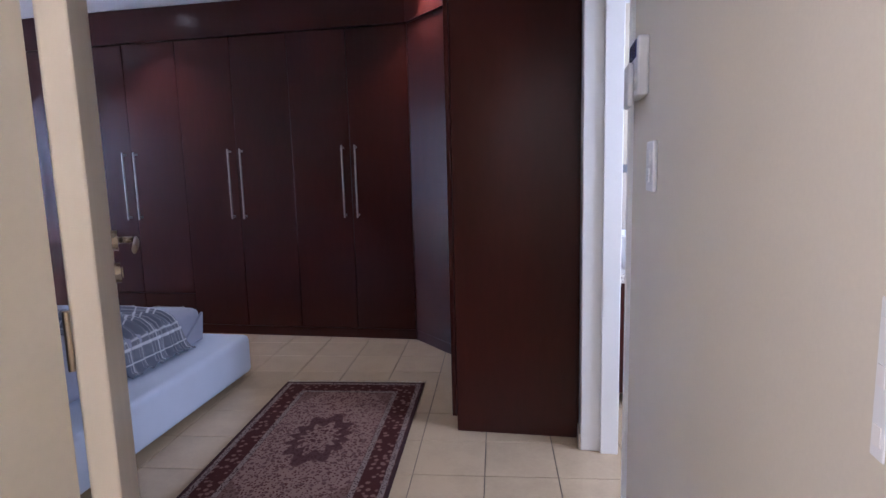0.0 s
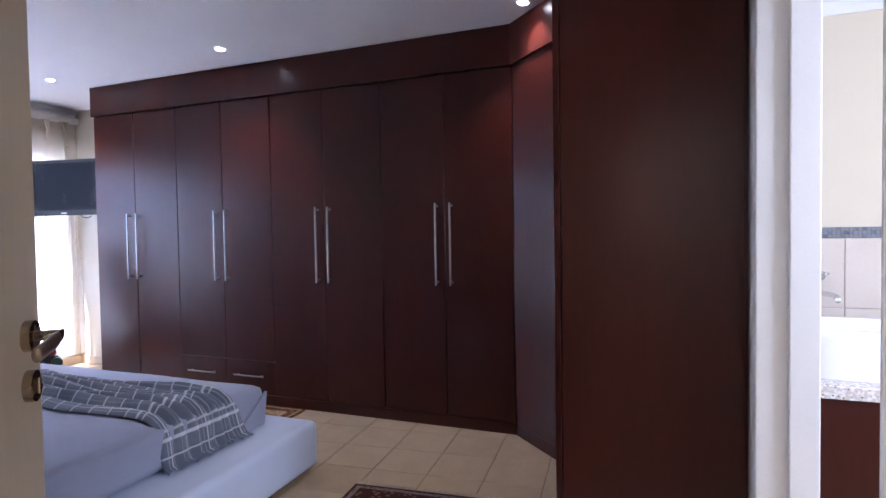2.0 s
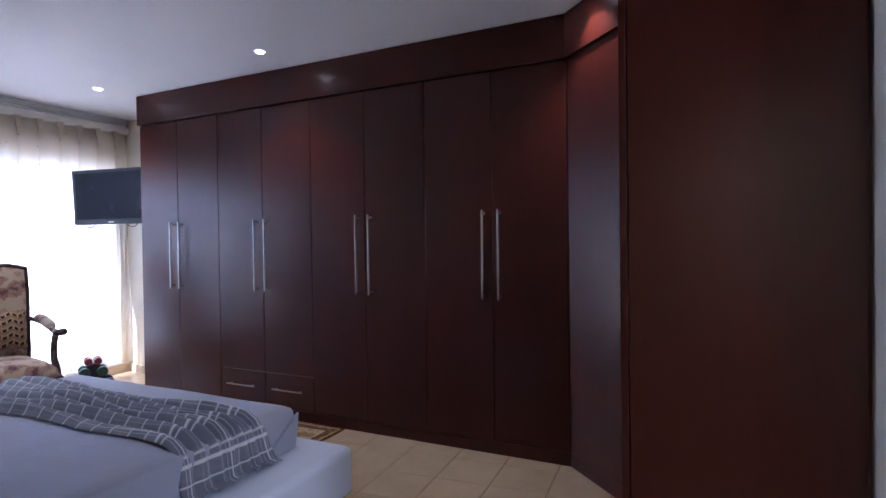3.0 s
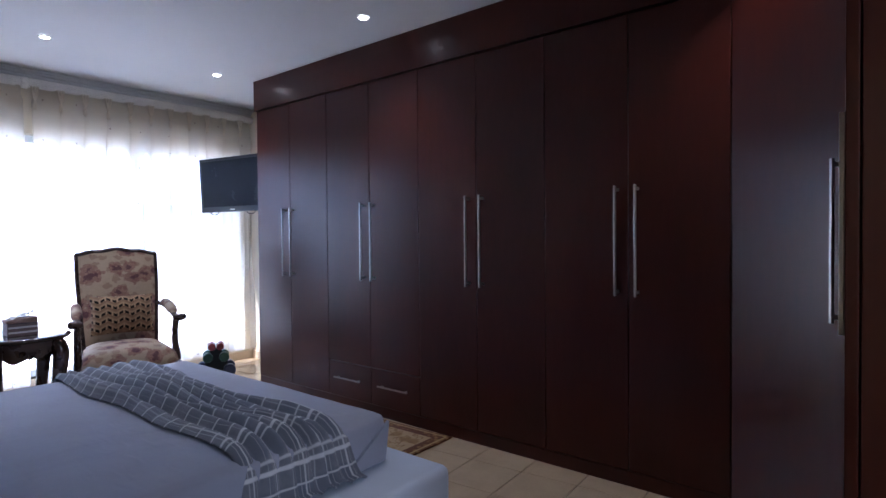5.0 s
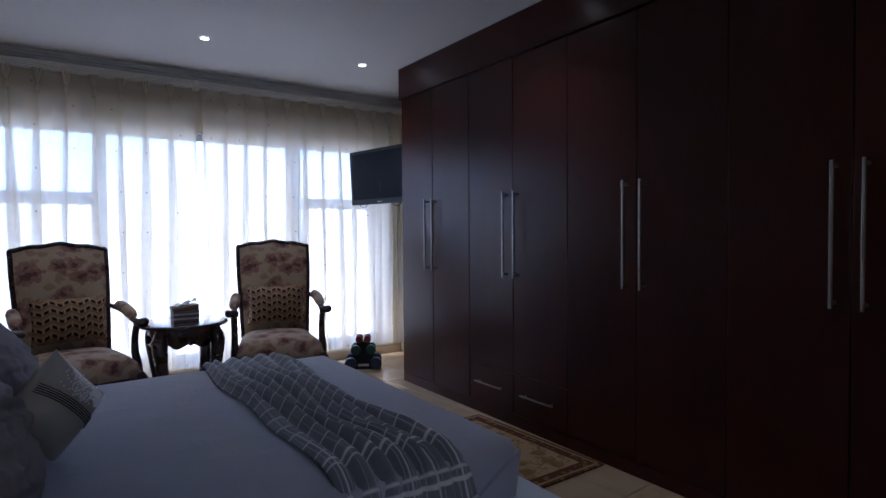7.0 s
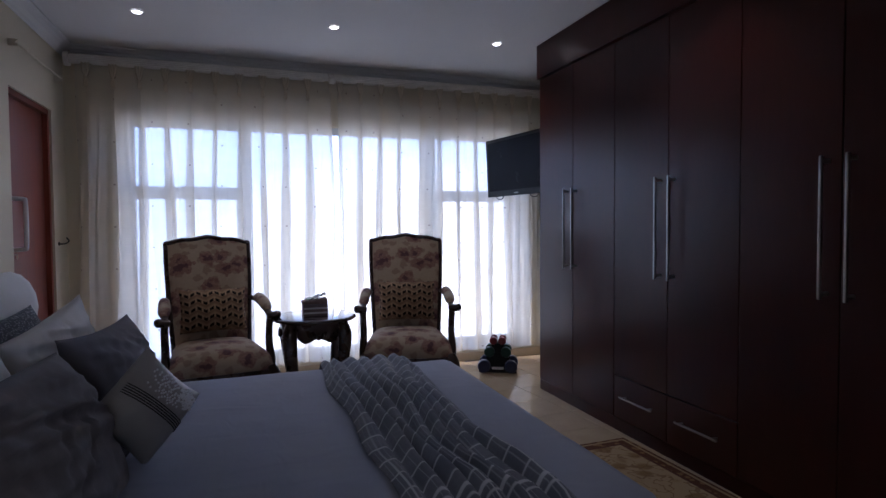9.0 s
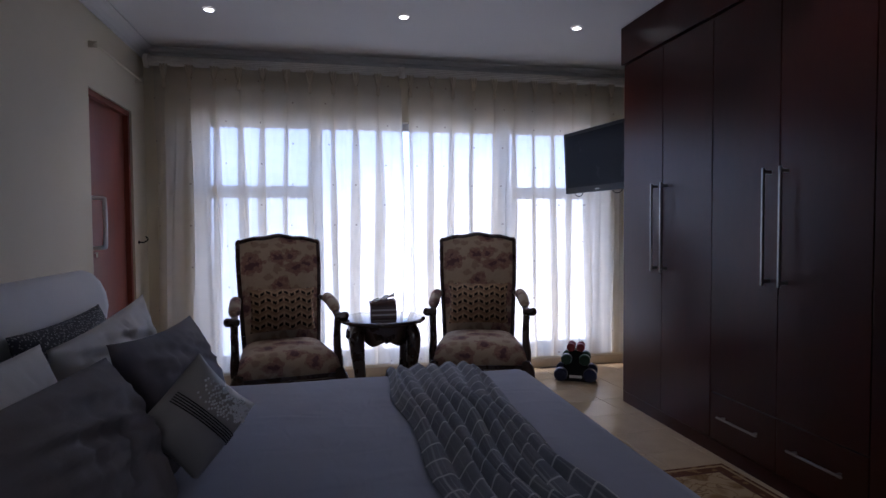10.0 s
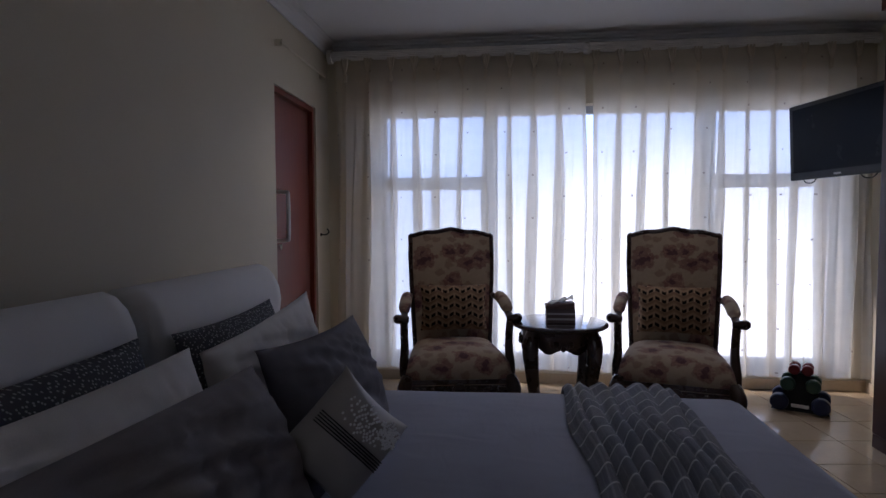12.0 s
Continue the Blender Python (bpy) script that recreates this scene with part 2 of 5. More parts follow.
def persian_material():
    g = Graph("dark_persian_rug", 0.95, 0.06)
    x, y, _ = g.axes()
    ax, ay = g.math("ABSOLUTE", x), g.math("ABSOLUTE", y)
    edge = g.math("MINIMUM", g.math("SUBTRACT", 0.44, ax), g.math("SUBTRACT", 0.75, ay))
    small, tiny = g.cells(30), g.cells(75)
    motif = g.math("SUBTRACT", 1.0, g.step(g.math("ADD", small, g.math("MULTIPLY", g.noise(60), 0.35)), 0.42, 0.58))
    field = g.mix(g.step(tiny, 0.25, 0.5), (0.085, 0.022, 0.018), (0.27, 0.17, 0.14))
    field = g.mix(g.math("MULTIPLY", motif, 0.75), field, (0.09, 0.035, 0.035))
    border = g.mix(motif, (0.06, 0.014, 0.012), (0.2, 0.11, 0.085))
    guard = g.mix(g.step(g.cells(110), 0.3, 0.5), (0.05, 0.02, 0.02), (0.26, 0.2, 0.17))
    c = g.mix(g.step(edge, 0.17, 0.174), border, field)
    for lo, hi in ((0.02, 0.045), (0.145, 0.17)):
        c = g.mix(g.band(edge, lo, hi, 0.002), c, guard)
    c = g.mix(g.math("SUBTRACT", 1.0, g.step(edge, 0.014, 0.018)), c, (0.04, 0.016, 0.016))
    # corner quarters and the scalloped medallion of the field
    lobes = g.math("MULTIPLY", g.math("SINE", g.math("MULTIPLY", g.math("ARCTAN2", y, x), 12.0)), 0.018)
    r = g.math("ADD", g.math("SQRT", g.math("ADD", g.math("POWER", ax, 2.0), g.math("POWER", g.math("MULTIPLY", ay, 0.55), 2.0))), lobes)
    c = g.mix(g.math("MULTIPLY", g.band(r, 0.085, 0.14, 0.006), 0.85), c, (0.06, 0.017, 0.02))
    c = g.mix(g.math("MULTIPLY", g.band(r, -0.1, 0.07, 0.006), g.math("MULTIPLY", motif, 0.9)), c, (0.07, 0.02, 0.022))
    corner = g.math("ADD", ax, g.math("MULTIPLY", ay, 0.62))
    inside = g.step(edge, 0.17, 0.174)
    c = g.mix(g.math("MULTIPLY", g.math("MULTIPLY", g.step(corner, 0.50, 0.52), inside), 0.55), c, (0.12, 0.06, 0.045))
    c = g.mix(g.math("MULTIPLY", g.noise(3), 0.14), c, (0.16, 0.12, 0.115))
    return g.finish(c, g.noise(500), 0.6, 0.004)


def gold_rug_material():
    g = Graph("gold_beige_rug", 0.95, 0.08)
    x, y, _ = g.axes()
    edge = g.math("MINIMUM", g.math("SUBTRACT", 0.53, g.math("ABSOLUTE", x)), g.math("SUBTRACT", 0.30, g.math("ABSOLUTE", y)))
    swirl = g.step(g.math("ADD", g.cells(9), g.math("MULTIPLY", g.noise(14), 0.5)), 0.5, 0.75)
    c = g.mix(swirl, (0.27, 0.165, 0.075), (0.42, 0.3, 0.17))
    c = g.mix(g.math("MULTIPLY", g.band(g.noise(11, 2), 0.5, 0.54, 0.01), 0.7), c, (0.2, 0.11, 0.05))
    c = g.mix(g.math("SUBTRACT", 1.0, g.step(edge, 0.09, 0.094)), c, g.mix(g.step(g.cells(24), 0.3, 0.45), (0.25, 0.14, 0.06), (0.12, 0.05, 0.025)))
    c = g.mix(g.band(edge, 0.02, 0.035, 0.002), c, (0.36, 0.25, 0.13))
    c = g.mix(g.band(edge, 0.075, 0.092, 0.002), c, (0.12, 0.05, 0.03))
    return g.finish(c, g.noise(500), 0.6, 0.004)


def granite_material():
    g = Graph("speckled_granite", 0.2, 0.5)
    c = g.mix(g.step(g.noise(70), 0.4, 0.6), (0.5, 0.46, 0.42), (0.72, 0.69, 0.66))
    return g.finish(g.mix(g.math("SUBTRACT", 1.0, g.step(g.cells(60), 0.12, 0.3)), c, (0.2, 0.16, 0.14)))


def curtain_material():
    """Sheer voile: part see-through, part glowing through, with small woven dots."""
    g = Graph("cream_sheer_voile", 0.9, 0.1)
    u, v, _ = g.axes("UV")
    row = g.math("DIVIDE", v, 0.16)
    odd = g.math("MULTIPLY", g.math("MODULO", g.math("FLOOR", row), 2.0), 0.5)
    fu = g.math("SUBTRACT", g.math("FRACT", g.math("ADD", g.math("DIVIDE", u, 0.26), odd)), 0.5)
    fv = g.math("SUBTRACT", g.math("FRACT", row), 0.5)
    dot = g.math("MULTIPLY", g.math("LESS_THAN", g.math("ABSOLUTE", fu), 0.011), g.math("LESS_THAN", g.math("ABSOLUTE", fv), 0.042))
    weave = g.math("MULTIPLY_ADD", g.noise(5, 3), 0.1, 0.95)
    c = g.mix(dot, (0.88, 0.81, 0.68), (0.33, 0.29, 0.25))
    shade = g.mix(weave, (0.76, 0.68, 0.54), c)
    t = g.t
    diffuse, through_, clear = t.nodes.new("ShaderNodeBsdfDiffuse"), t.nodes.new("ShaderNodeBsdfTranslucent"), t.nodes.new("ShaderNodeBsdfTransparent")
    for n in (diffuse, through_):
        t.links.new(shade, n.inputs["Color"])
    one, two = t.nodes.new("ShaderNodeMixShader"), t.nodes.new("ShaderNodeMixShader")
    one.inputs[0].default_value = 0.62
    t.links.new(diffuse.outputs[0], one.inputs[1])
    t.links.new(through_.outputs[0], one.inputs[2])
    threads = g.math("MULTIPLY_ADD", g.noise(9, 3, "UV"), 0.12, 0.3)
    g.put(two.inputs[0], g.math("MULTIPLY", g.math("SUBTRACT", 1.0, dot), threads))
    t.links.new(one.outputs[0], two.inputs[1])
    t.links.new(clear.outputs[0], two.inputs[2])
    t.links.new(two.outputs[0], t.nodes["Material Output"].inputs["Surface"])
    return g.m


def distance_material():
    """Glowing backdrop of hazy daylight: blue sky above, a white sun glare painted low down on one side."""
    g = Graph("hazy_daylight")
    _, y, z = g.axes()
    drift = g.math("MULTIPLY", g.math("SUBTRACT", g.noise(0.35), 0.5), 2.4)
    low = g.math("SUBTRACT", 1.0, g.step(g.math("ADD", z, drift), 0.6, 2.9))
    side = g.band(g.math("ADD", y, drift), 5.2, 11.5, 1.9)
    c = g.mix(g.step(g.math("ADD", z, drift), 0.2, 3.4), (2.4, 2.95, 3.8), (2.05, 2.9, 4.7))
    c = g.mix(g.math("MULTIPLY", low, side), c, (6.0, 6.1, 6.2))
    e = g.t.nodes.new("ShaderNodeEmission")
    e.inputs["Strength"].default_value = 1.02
    g.put(e.inputs["Color"], c)
    g.t.links.new(e.outputs[0], g.t.nodes["Material Output"].inputs["Surface"])
    return g.m


def glow_material(name, colour, strength):
    g = Graph(name)
    e = g.t.nodes.new("ShaderNodeEmission")
    e.inputs["Strength"].default_value = strength
    g.put(e.inputs["Color"], colour)
    g.t.links.new(e.outputs[0], g.t.nodes["Material Output"].inputs["Surface"])
    return g.m


PLAID, FLORAL, WEAVE, DOTTED = plaid_material(), floral_material(), weave_material(), dotted_material()
PERSIAN, GOLD_RUG, GRANITE, VOILE = persian_material(), gold_rug_material(), granite_material(), curtain_material()
DISTANCE = distance_material()
LED = glow_material("lamp_glow", (1.0, 0.97, 0.9), 14.0)
RAIL = material("silver_grey_wood", (0.76, 0.73, 0.68), 0.35, vary=0.1, scale=8, fine=50, bump=0.1)
BUCKRAM = material("cream_curtain_heading", (0.6, 0.53, 0.42), 0.9, vary=0.06, scale=6, fine=240, bump=0.15, spec=0.1)
ALU = material("white_aluminium", (0.6, 0.62, 0.66), 0.4, vary=0.05, scale=4, fine=80, bump=0.03)
SKIRT = material("beige_tile_skirting", (0.5, 0.41, 0.3), 0.3, vary=0.1, scale=7, fine=60, bump=0.04)
LINEN_WHITE = material("white_linen", (0.84, 0.82, 0.8), 0.9, vary=0.05, scale=5, fine=260, bump=0.2, spec=0.2, crease=0.28)
GREY_LINEN = material("dark_grey_linen", (0.29, 0.27, 0.285), 0.85, vary=0.08, scale=5, fine=260, bump=0.2, spec=0.2, crease=0.5)
CHARCOAL = material("charcoal_linen", (0.19, 0.18, 0.2), 0.85, vary=0.08, scale=5, fine=260, bump=0.2, spec=0.2, crease=0.5)
SATIN = material("pale_grey_satin", (0.42, 0.4, 0.38), 0.5, vary=0.06, scale=6, fine=240, bump=0.15, crease=0.15)
BLACK_CLOTH = material("black_braid", (0.015, 0.015, 0.016), 0.6, vary=0.2, scale=30, fine=300)
SEQUIN = material("silver_sequin", (0.93, 0.94, 0.95), 0.25, 0.0, vary=0.05, bump=0.0)
HEAD_FABRIC = material("pale_grey_headboard_fabric", (0.78, 0.77, 0.76), 0.75, vary=0.05, scale=4, fine=280, bump=0.2, spec=0.2)
GLOSS_TOP = material("polished_table_top", (0.03, 0.018, 0.015), 0.08, vary=0.3, scale=6, fine=50, bump=0.0, coat=0.6)
CARD = material("mauve_card", (0.2, 0.15, 0.15), 0.6, vary=0.12, scale=18, fine=80)
PAPER = material("printed_card", (0.2, 0.12, 0.1), 0.6, vary=0.25, scale=18, fine=80)
TISSUE = material("white_tissue", (0.75, 0.75, 0.76), 0.9, vary=0.05, scale=20, fine=120)
RED_VINYL = material("red_vinyl", (0.17, 0.014, 0.018), 0.4, vary=0.1, scale=20, fine=120, bump=0.05)
GREEN_VINYL = material("green_vinyl", (0.008, 0.045, 0.028), 0.4, vary=0.1, scale=20, fine=120, bump=0.05)
BLUE_VINYL = material("blue_vinyl", (0.008, 0.014, 0.055), 0.4, vary=0.1, scale=20, fine=120, bump=0.05)
CERAMIC = material("white_ceramic", (0.82, 0.82, 0.82), 0.1, vary=0.02, bump=0.0)
CHROME = material("chrome", (0.75, 0.75, 0.76), 0.1, 1.0, vary=0.03, bump=0.0)
WALL_TILE = material("beige_wall_tile", (0.58, 0.52, 0.45), 0.2, vary=0.06, scale=6, fine=70, bump=0.02, random_shift=0.15)
MOSAIC = material("dark_mosaic", (0.12, 0.13, 0.15), 0.2, vary=0.8, scale=40, fine=90, bump=0.02, random_shift=0.9)
LCD = material("blue_display", (0.03, 0.035, 0.16), 0.15, vary=0.1, scale=10, fine=60, bump=0.0)
EARTH = material("pale_paving", (0.5, 0.46, 0.4), 0.85, vary=0.2, scale=2, fine=30)
FRINGE = material("cream_cotton_fringe", (0.5, 0.44, 0.34), 0.95, vary=0.1, scale=30, fine=200)
GLASS = bpy.data.materials.new("window_glass")
GLASS.use_nodes = True
GLASS.node_tree.nodes["Principled BSDF"].inputs["Transmission Weight"].default_value = 1.0
GLASS.node_tree.nodes["Principled BSDF"].inputs["Roughness"].default_value = 0.0
GLASS.node_tree.nodes["Principled BSDF"].inputs["IOR"].default_value = 1.02


# ---- building helpers ----
def part(name, bm, mat, parent=None, label="", smooth=False):
    me = bpy.data.meshes.new(name)
    bmesh.ops.recalc_face_normals(bm, faces=bm.faces[:])
    if smooth:
        for f in bm.faces:
            f.smooth = True
    bm.to_mesh(me)
    bm.free()
    me.materials.append(mat)
    ob = new(name, me)
    if parent:
        ob.parent = parent
    if label:
        tagged(ob, label)
    return ob


def thing(name, at, label, category, group="", kind="", turn=0.0):
    ob = new(name)
    ob.empty_display_size = 0.1
    ob.matrix_world = pose(*at, 0, 0, turn)
    return tagged(ob, label, category, group, kind)


def box(bm, lo, hi, bevel=0.0, seg=2, m=None):
    made = bmesh.ops.create_cube(bm, size=1.0)["verts"]
    size = [h - l for l, h in zip(lo, hi)]
    for v in made:
        v.co = Vector([l + (c + 0.5) * s for l, c, s in zip(lo, v.co, size)])
    if bevel:
        edges = {e for v in made for e in v.link_edges}
        out = bmesh.ops.bevel(bm, geom=list(edges), offset=bevel, segments=seg, profile=0.5, affect="EDGES", clamp_overlap=True)
        made = list({v for f in out["faces"] for v in f.verts} | {v for v in made if v.is_valid})
    if m is not None:
        bmesh.ops.transform(bm, matrix=m, verts=made)
    return made


def boxes(*specs, bevel=0.0, seg=2):
    bm = bmesh.new()
    for lo, hi in specs:
        box(bm, lo, hi, bevel, seg)
    return bm


def cyl(bm, a, b, r, r2=None, seg=16):
    a, b = Vector(a), Vector(b)
    d = b - a
    m = Matrix.Translation((a + b) / 2) @ d.to_track_quat("Z", "Y").to_matrix().to_4x4()
    return bmesh.ops.create_cone(bm, cap_ends=True, segments=seg, radius1=r, radius2=r if r2 is None else r2, depth=d.length, matrix=m)["verts"]


def structure(name, bm, mat, label, category, parent=None):
    ob = part(name, bm, mat, parent)
    return tagged(ob, label, category, kind="structure")


# ---- plan ----
CEIL = 2.64
WX, KX, HY, BY = -6.42, -0.27, 3.70, 7.72        # window wall, keypad wall, head wall, back wall
FACE_Y, W0, W1 = 7.125, -5.342, -1.548           # wardrobe fronts and ends
DOOR_W = (W1 - W0) / 8
SIDE_X, PANEL_Y = -1.0, 5.615

structure("floor", boxes(((-6.66, 0.0, -1.5), (2.2, 9.0, -0.006))), GROUT, "dark grouted screed under cream floor tiles", "floor")
structure("ceiling", boxes(((-6.7, 0.0, CEIL), (2.2, 8.2, CEIL + 0.15))), CEILING, "smooth white painted ceiling with recessed downlights", "ceiling")
# the head wall, with the red door's opening
RD0, RD1, RDZ = -6.12, -5.36, 2.10
structure("wall_south", boxes(((RD1, HY - 0.22, 0), (-1.36, HY, CEIL)), ((WX, HY - 0.22, 0), (RD0, HY, CEIL)), ((RD0, HY - 0.22, RDZ), (RD1, HY, CEIL))), PLASTER, "plain cream plastered wall behind the bed", "wall")
structure("wall_entry", boxes(((-1.36, 3.44, 0), (-1.206, 3.555, CEIL)), ((-1.206, 3.44, 2.09), (KX, 3.555, CEIL)), ((-1.36, 0.3, 0), (-1.206, 3.44, CEIL))), PLASTER, "cream plastered wall round the entry door", "wall")
structure("wall_north", boxes(((WX, BY, 0), (1.9, BY + 0.2, CEIL))), PLASTER, "cream plastered wall behind the wardrobes", "wall")
WIN = (4.09, 7.54, 0.15, 2.14)
structure("wall_west", boxes(((WX - 0.24, HY - 0.22, 0), (WX, WIN[0], CEIL)), ((WX - 0.24, WIN[1], 0), (WX, BY + 0.2, CEIL)), ((WX - 0.24, WIN[0], 0), (WX, WIN[1], WIN[2])), ((WX - 0.24, WIN[0], WIN[3]), (WX, WIN[1], CEIL))), PLASTER, "cream plastered wall round the large window", "wall")
structure("wall_east", boxes(((KX, 0.3, 0), (KX + 0.15, 4.67, CEIL)), ((KX, 4.67, 2.06), (KX + 0.15, 5.49, CEIL)), bevel=0.004), PLASTER, "cream plastered wall with keypad and light switch", "wall")
structure("wall_stub", boxes(((-0.37, 5.49, 0), (-0.215, 7.72, CEIL)), bevel=0.004), WHITE, "white painted wall end beside the bathroom doorway", "wall")


def wardrobe_run():
    z0, z1 = 0.08, 2.375
    for i in range(4):
        x = W0 + 2 * i * DOOR_W
        w = thing("wardrobe", (x, BY, 0), "tall dark mahogany wardrobe with two doors and steel bar handles", "wardrobe", "fitted wardrobes")
        part("carcass", boxes(((0.002, -0.57, 0.0), (2 * DOOR_W - 0.002, -0.003, CEIL - 0.006))), MAHOGANY, w)
        for k in (0, 1):
            lo = 0.345 if i == 1 else z0
            d = part("door", boxes(((k * DOOR_W + 0.0025, FACE_Y - BY, lo), ((k + 1) * DOOR_W - 0.0025, FACE_Y - BY + 0.022, z1)), bevel=0.002), MAHOGANY, w)
            hx = DOOR_W + (0.052 if k else -0.052)
            part("handle", boxes(((hx - 0.006, FACE_Y - BY - 0.05, 0.967), (hx + 0.006, FACE_Y - BY - 0.038, 1.522)), ((hx - 0.006, FACE_Y - BY - 0.04, 0.98), (hx + 0.006, FACE_Y - BY, 0.995)), ((hx - 0.006, FACE_Y - BY - 0.04, 1.495), (hx + 0.006, FACE_Y - BY, 1.51)), bevel=0.002), STEEL, d, "long square brushed steel bar handle")
            if i == 1:
                dr = part("drawer_front", boxes(((k * DOOR_W + 0.0025, FACE_Y - BY, z0), ((k + 1) * DOOR_W - 0.0025, FACE_Y - BY + 0.022, 0.338)), bevel=0.002), MAHOGANY, w)
                c = (k + 0.5) * DOOR_W
                part("drawer_handle", boxes(((c - 0.145, FACE_Y - BY - 0.035, 0.22), (c + 0.145, FACE_Y - BY - 0.025, 0.23)), ((c - 0.12, FACE_Y - BY - 0.03, 0.22), (c - 0.11, FACE_Y - BY, 0.23)), ((c + 0.11, FACE_Y - BY - 0.03, 0.22), (c + 0.12, FACE_Y - BY, 0.23)), bevel=0.0015), STEEL, dr, "slim steel drawer handle")
        part("frieze", boxes(((-0.012 if i == 0 else 0.0, FACE_Y - BY - 0.018, z1 + 0.008), (2 * DOOR_W, FACE_Y - BY + 0.022, CEIL - 0.004))), MAHOGANY, w)
        part("plinth", boxes(((0.0, FACE_Y - BY + 0.004, 0.0), (2 * DOOR_W, FACE_Y - BY + 0.022, z0 - 0.004))), MAHOGANY, w)


wardrobe_run()


def corner_wardrobe():
    w = thing("corner_wardrobe", (W1, FACE_Y, 0), "dark mahogany corner wardrobe with one angled door", "wardrobe", "fitted wardrobes")
    length = math.hypot(SIDE_X - W1, FACE_Y - 6.577)
    w.matrix_world = pose(W1, FACE_Y, 0, 0, 0, -45)
    d = part("door", boxes(((0.004, 0, 0.08), (length - 0.004, 0.022, 2.375)), bevel=0.002), MAHOGANY, w)
    hx = length - 0.13
    part("handle", boxes(((hx - 0.006, -0.05, 0.967), (hx + 0.006, -0.038, 1.522)), ((hx - 0.006, -0.04, 0.98), (hx + 0.006, 0, 0.995)), ((hx - 0.006, -0.04, 1.495), (hx + 0.006, 0, 1.51)), bevel=0.002), STEEL, d, "long square brushed steel bar handle")
    part("frieze", boxes(((0.006, -0.018, 2.383), (length - 0.006, 0.022, CEIL - 0.004))), MAHOGANY, w)
    part("plinth", boxes(((0.0, 0.004, 0.0), (length, 0.022, 0.076))), MAHOGANY, w)


corner_wardrobe()


def side_wardrobe():
    w = thing("side_wardrobe", (-0.385, PANEL_Y, 0), "dark mahogany wardrobe with a plain tall end panel", "wardrobe", "fitted wardrobes")
    part("end_panel", boxes(((-0.59, 0, 0), (0.0, 0.02, CEIL - 0.004)), bevel=0.002), MAHOGANY, w)
    part("carcass", boxes(((-0.588, 0.022, 0.0), (0.012, 0.96, CEIL - 0.006))), MAHOGANY, w)
    for k in (0, 1):
        d = part("door", boxes(((SIDE_X + 0.385, -0.004 + k * 0.484, 0.08), (SIDE_X + 0.385 + 0.022, 0.477 + k * 0.484, 2.375)), bevel=0.002), MAHOGANY, w)
        if k == 0:
            hy, fx = 0.44, SIDE_X + 0.385
            part("handle", boxes(((fx - 0.05, hy - 0.006, 1.015), (fx - 0.038, hy + 0.006, 1.57)), ((fx - 0.04, hy - 0.006, 1.028), (fx, hy + 0.006, 1.043)), ((fx - 0.04, hy - 0.006, 1.543), (fx, hy + 0.006, 1.558)), bevel=0.002), STEEL, d, "long square brushed steel bar handle")
    part("frieze", boxes(((SIDE_X + 0.385, 0.0, 2.383), (SIDE_X + 0.385 + 0.022, 0.96, CEIL - 0.004))), MAHOGANY, w)


side_wardrobe()



# ---- more building helpers ----
def basis(origin, xdir, ydir):
    x = Vector(xdir).normalized()
    z = x.cross(Vector(ydir)).normalized()
    y = z.cross(x)
    return Matrix.Translation(origin) @ Matrix((x, y, z)).transposed().to_4x4()


def tube(bm, pts, radii, seg=10, flat=1.0):
    """A round bar swept along points, its radius given at each; flat squeezes it along the sweep's side axis."""
    pts = [Vector(p) for p in pts]
    if not isinstance(radii, (list, tuple)):
        radii = [radii] * len(pts)
    rings, side = [], None
    for i, p in enumerate(pts):
        d = (pts[min(i + 1, len(pts) - 1)] - pts[max(i - 1, 0)]).normalized()
        if side is None:
            side = d.cross(Vector((0, 0, 1)))
            side = Vector((0, 1, 0)) if side.length < 0.05 else side.normalized()
        # carry the side axis along, so that the bar does not twist
        side = (side - d * side.dot(d)).normalized()
        up = side.cross(d)
        rings.append([bm.verts.new(p + radii[i] * (flat * math.cos(2 * math.pi * k / seg) * side + math.sin(2 * math.pi * k / seg) * up)) for k in range(seg)])
    for a, b in zip(rings, rings[1:]):
        for k in range(seg):
            bm.faces.new((a[k], a[(k + 1) % seg], b[(k + 1) % seg], b[k]))
    bm.faces.new(rings[0][::-1])
    bm.faces.new(rings[-1])


def curve_points(keys, n=6):
    """Smooth points through keys (Catmull-Rom)."""
    keys = [Vector(k) for k in keys]
    out = []
    for i in range(len(keys) - 1):
        p0, p1, p2, p3 = keys[max(i - 1, 0)], keys[i], keys[i + 1], keys[min(i + 2, len(keys) - 1)]
        for j in range(n):
            t = j / n
            out.append(0.5 * (2 * p1 + (p2 - p0) * t + (2 * p0 - 5 * p1 + 4 * p2 - p3) * t * t + (3 * p1 - p0 - 3 * p2 + p3) * t ** 3))
    return out + [keys[-1]]


def curve_values(keys, n=6):
    return [v.x for v in curve_points([(k, 0, 0) for k in keys], n)]


def sheet(bm, rows, uv=None, close=False):
    """A skin over rows of points; uv gives texture places of the same layout."""
    grid = [[bm.verts.new(p) for p in row] for row in rows]
    layer = bm.loops.layers.uv.verify() if uv else None
    for i in range(len(grid) - 1):
        for j in range(len(grid[0]) - 1):
            f = bm.faces.new((grid[i][j], grid[i][j + 1], grid[i + 1][j + 1], grid[i + 1][j]))
            f.smooth = True
            if uv:
                for loop, (a, b) in zip(f.loops, ((i, j), (i, j + 1), (i + 1, j + 1), (i + 1, j))):
                    loop[layer].uv = uv[a][b]
    return grid


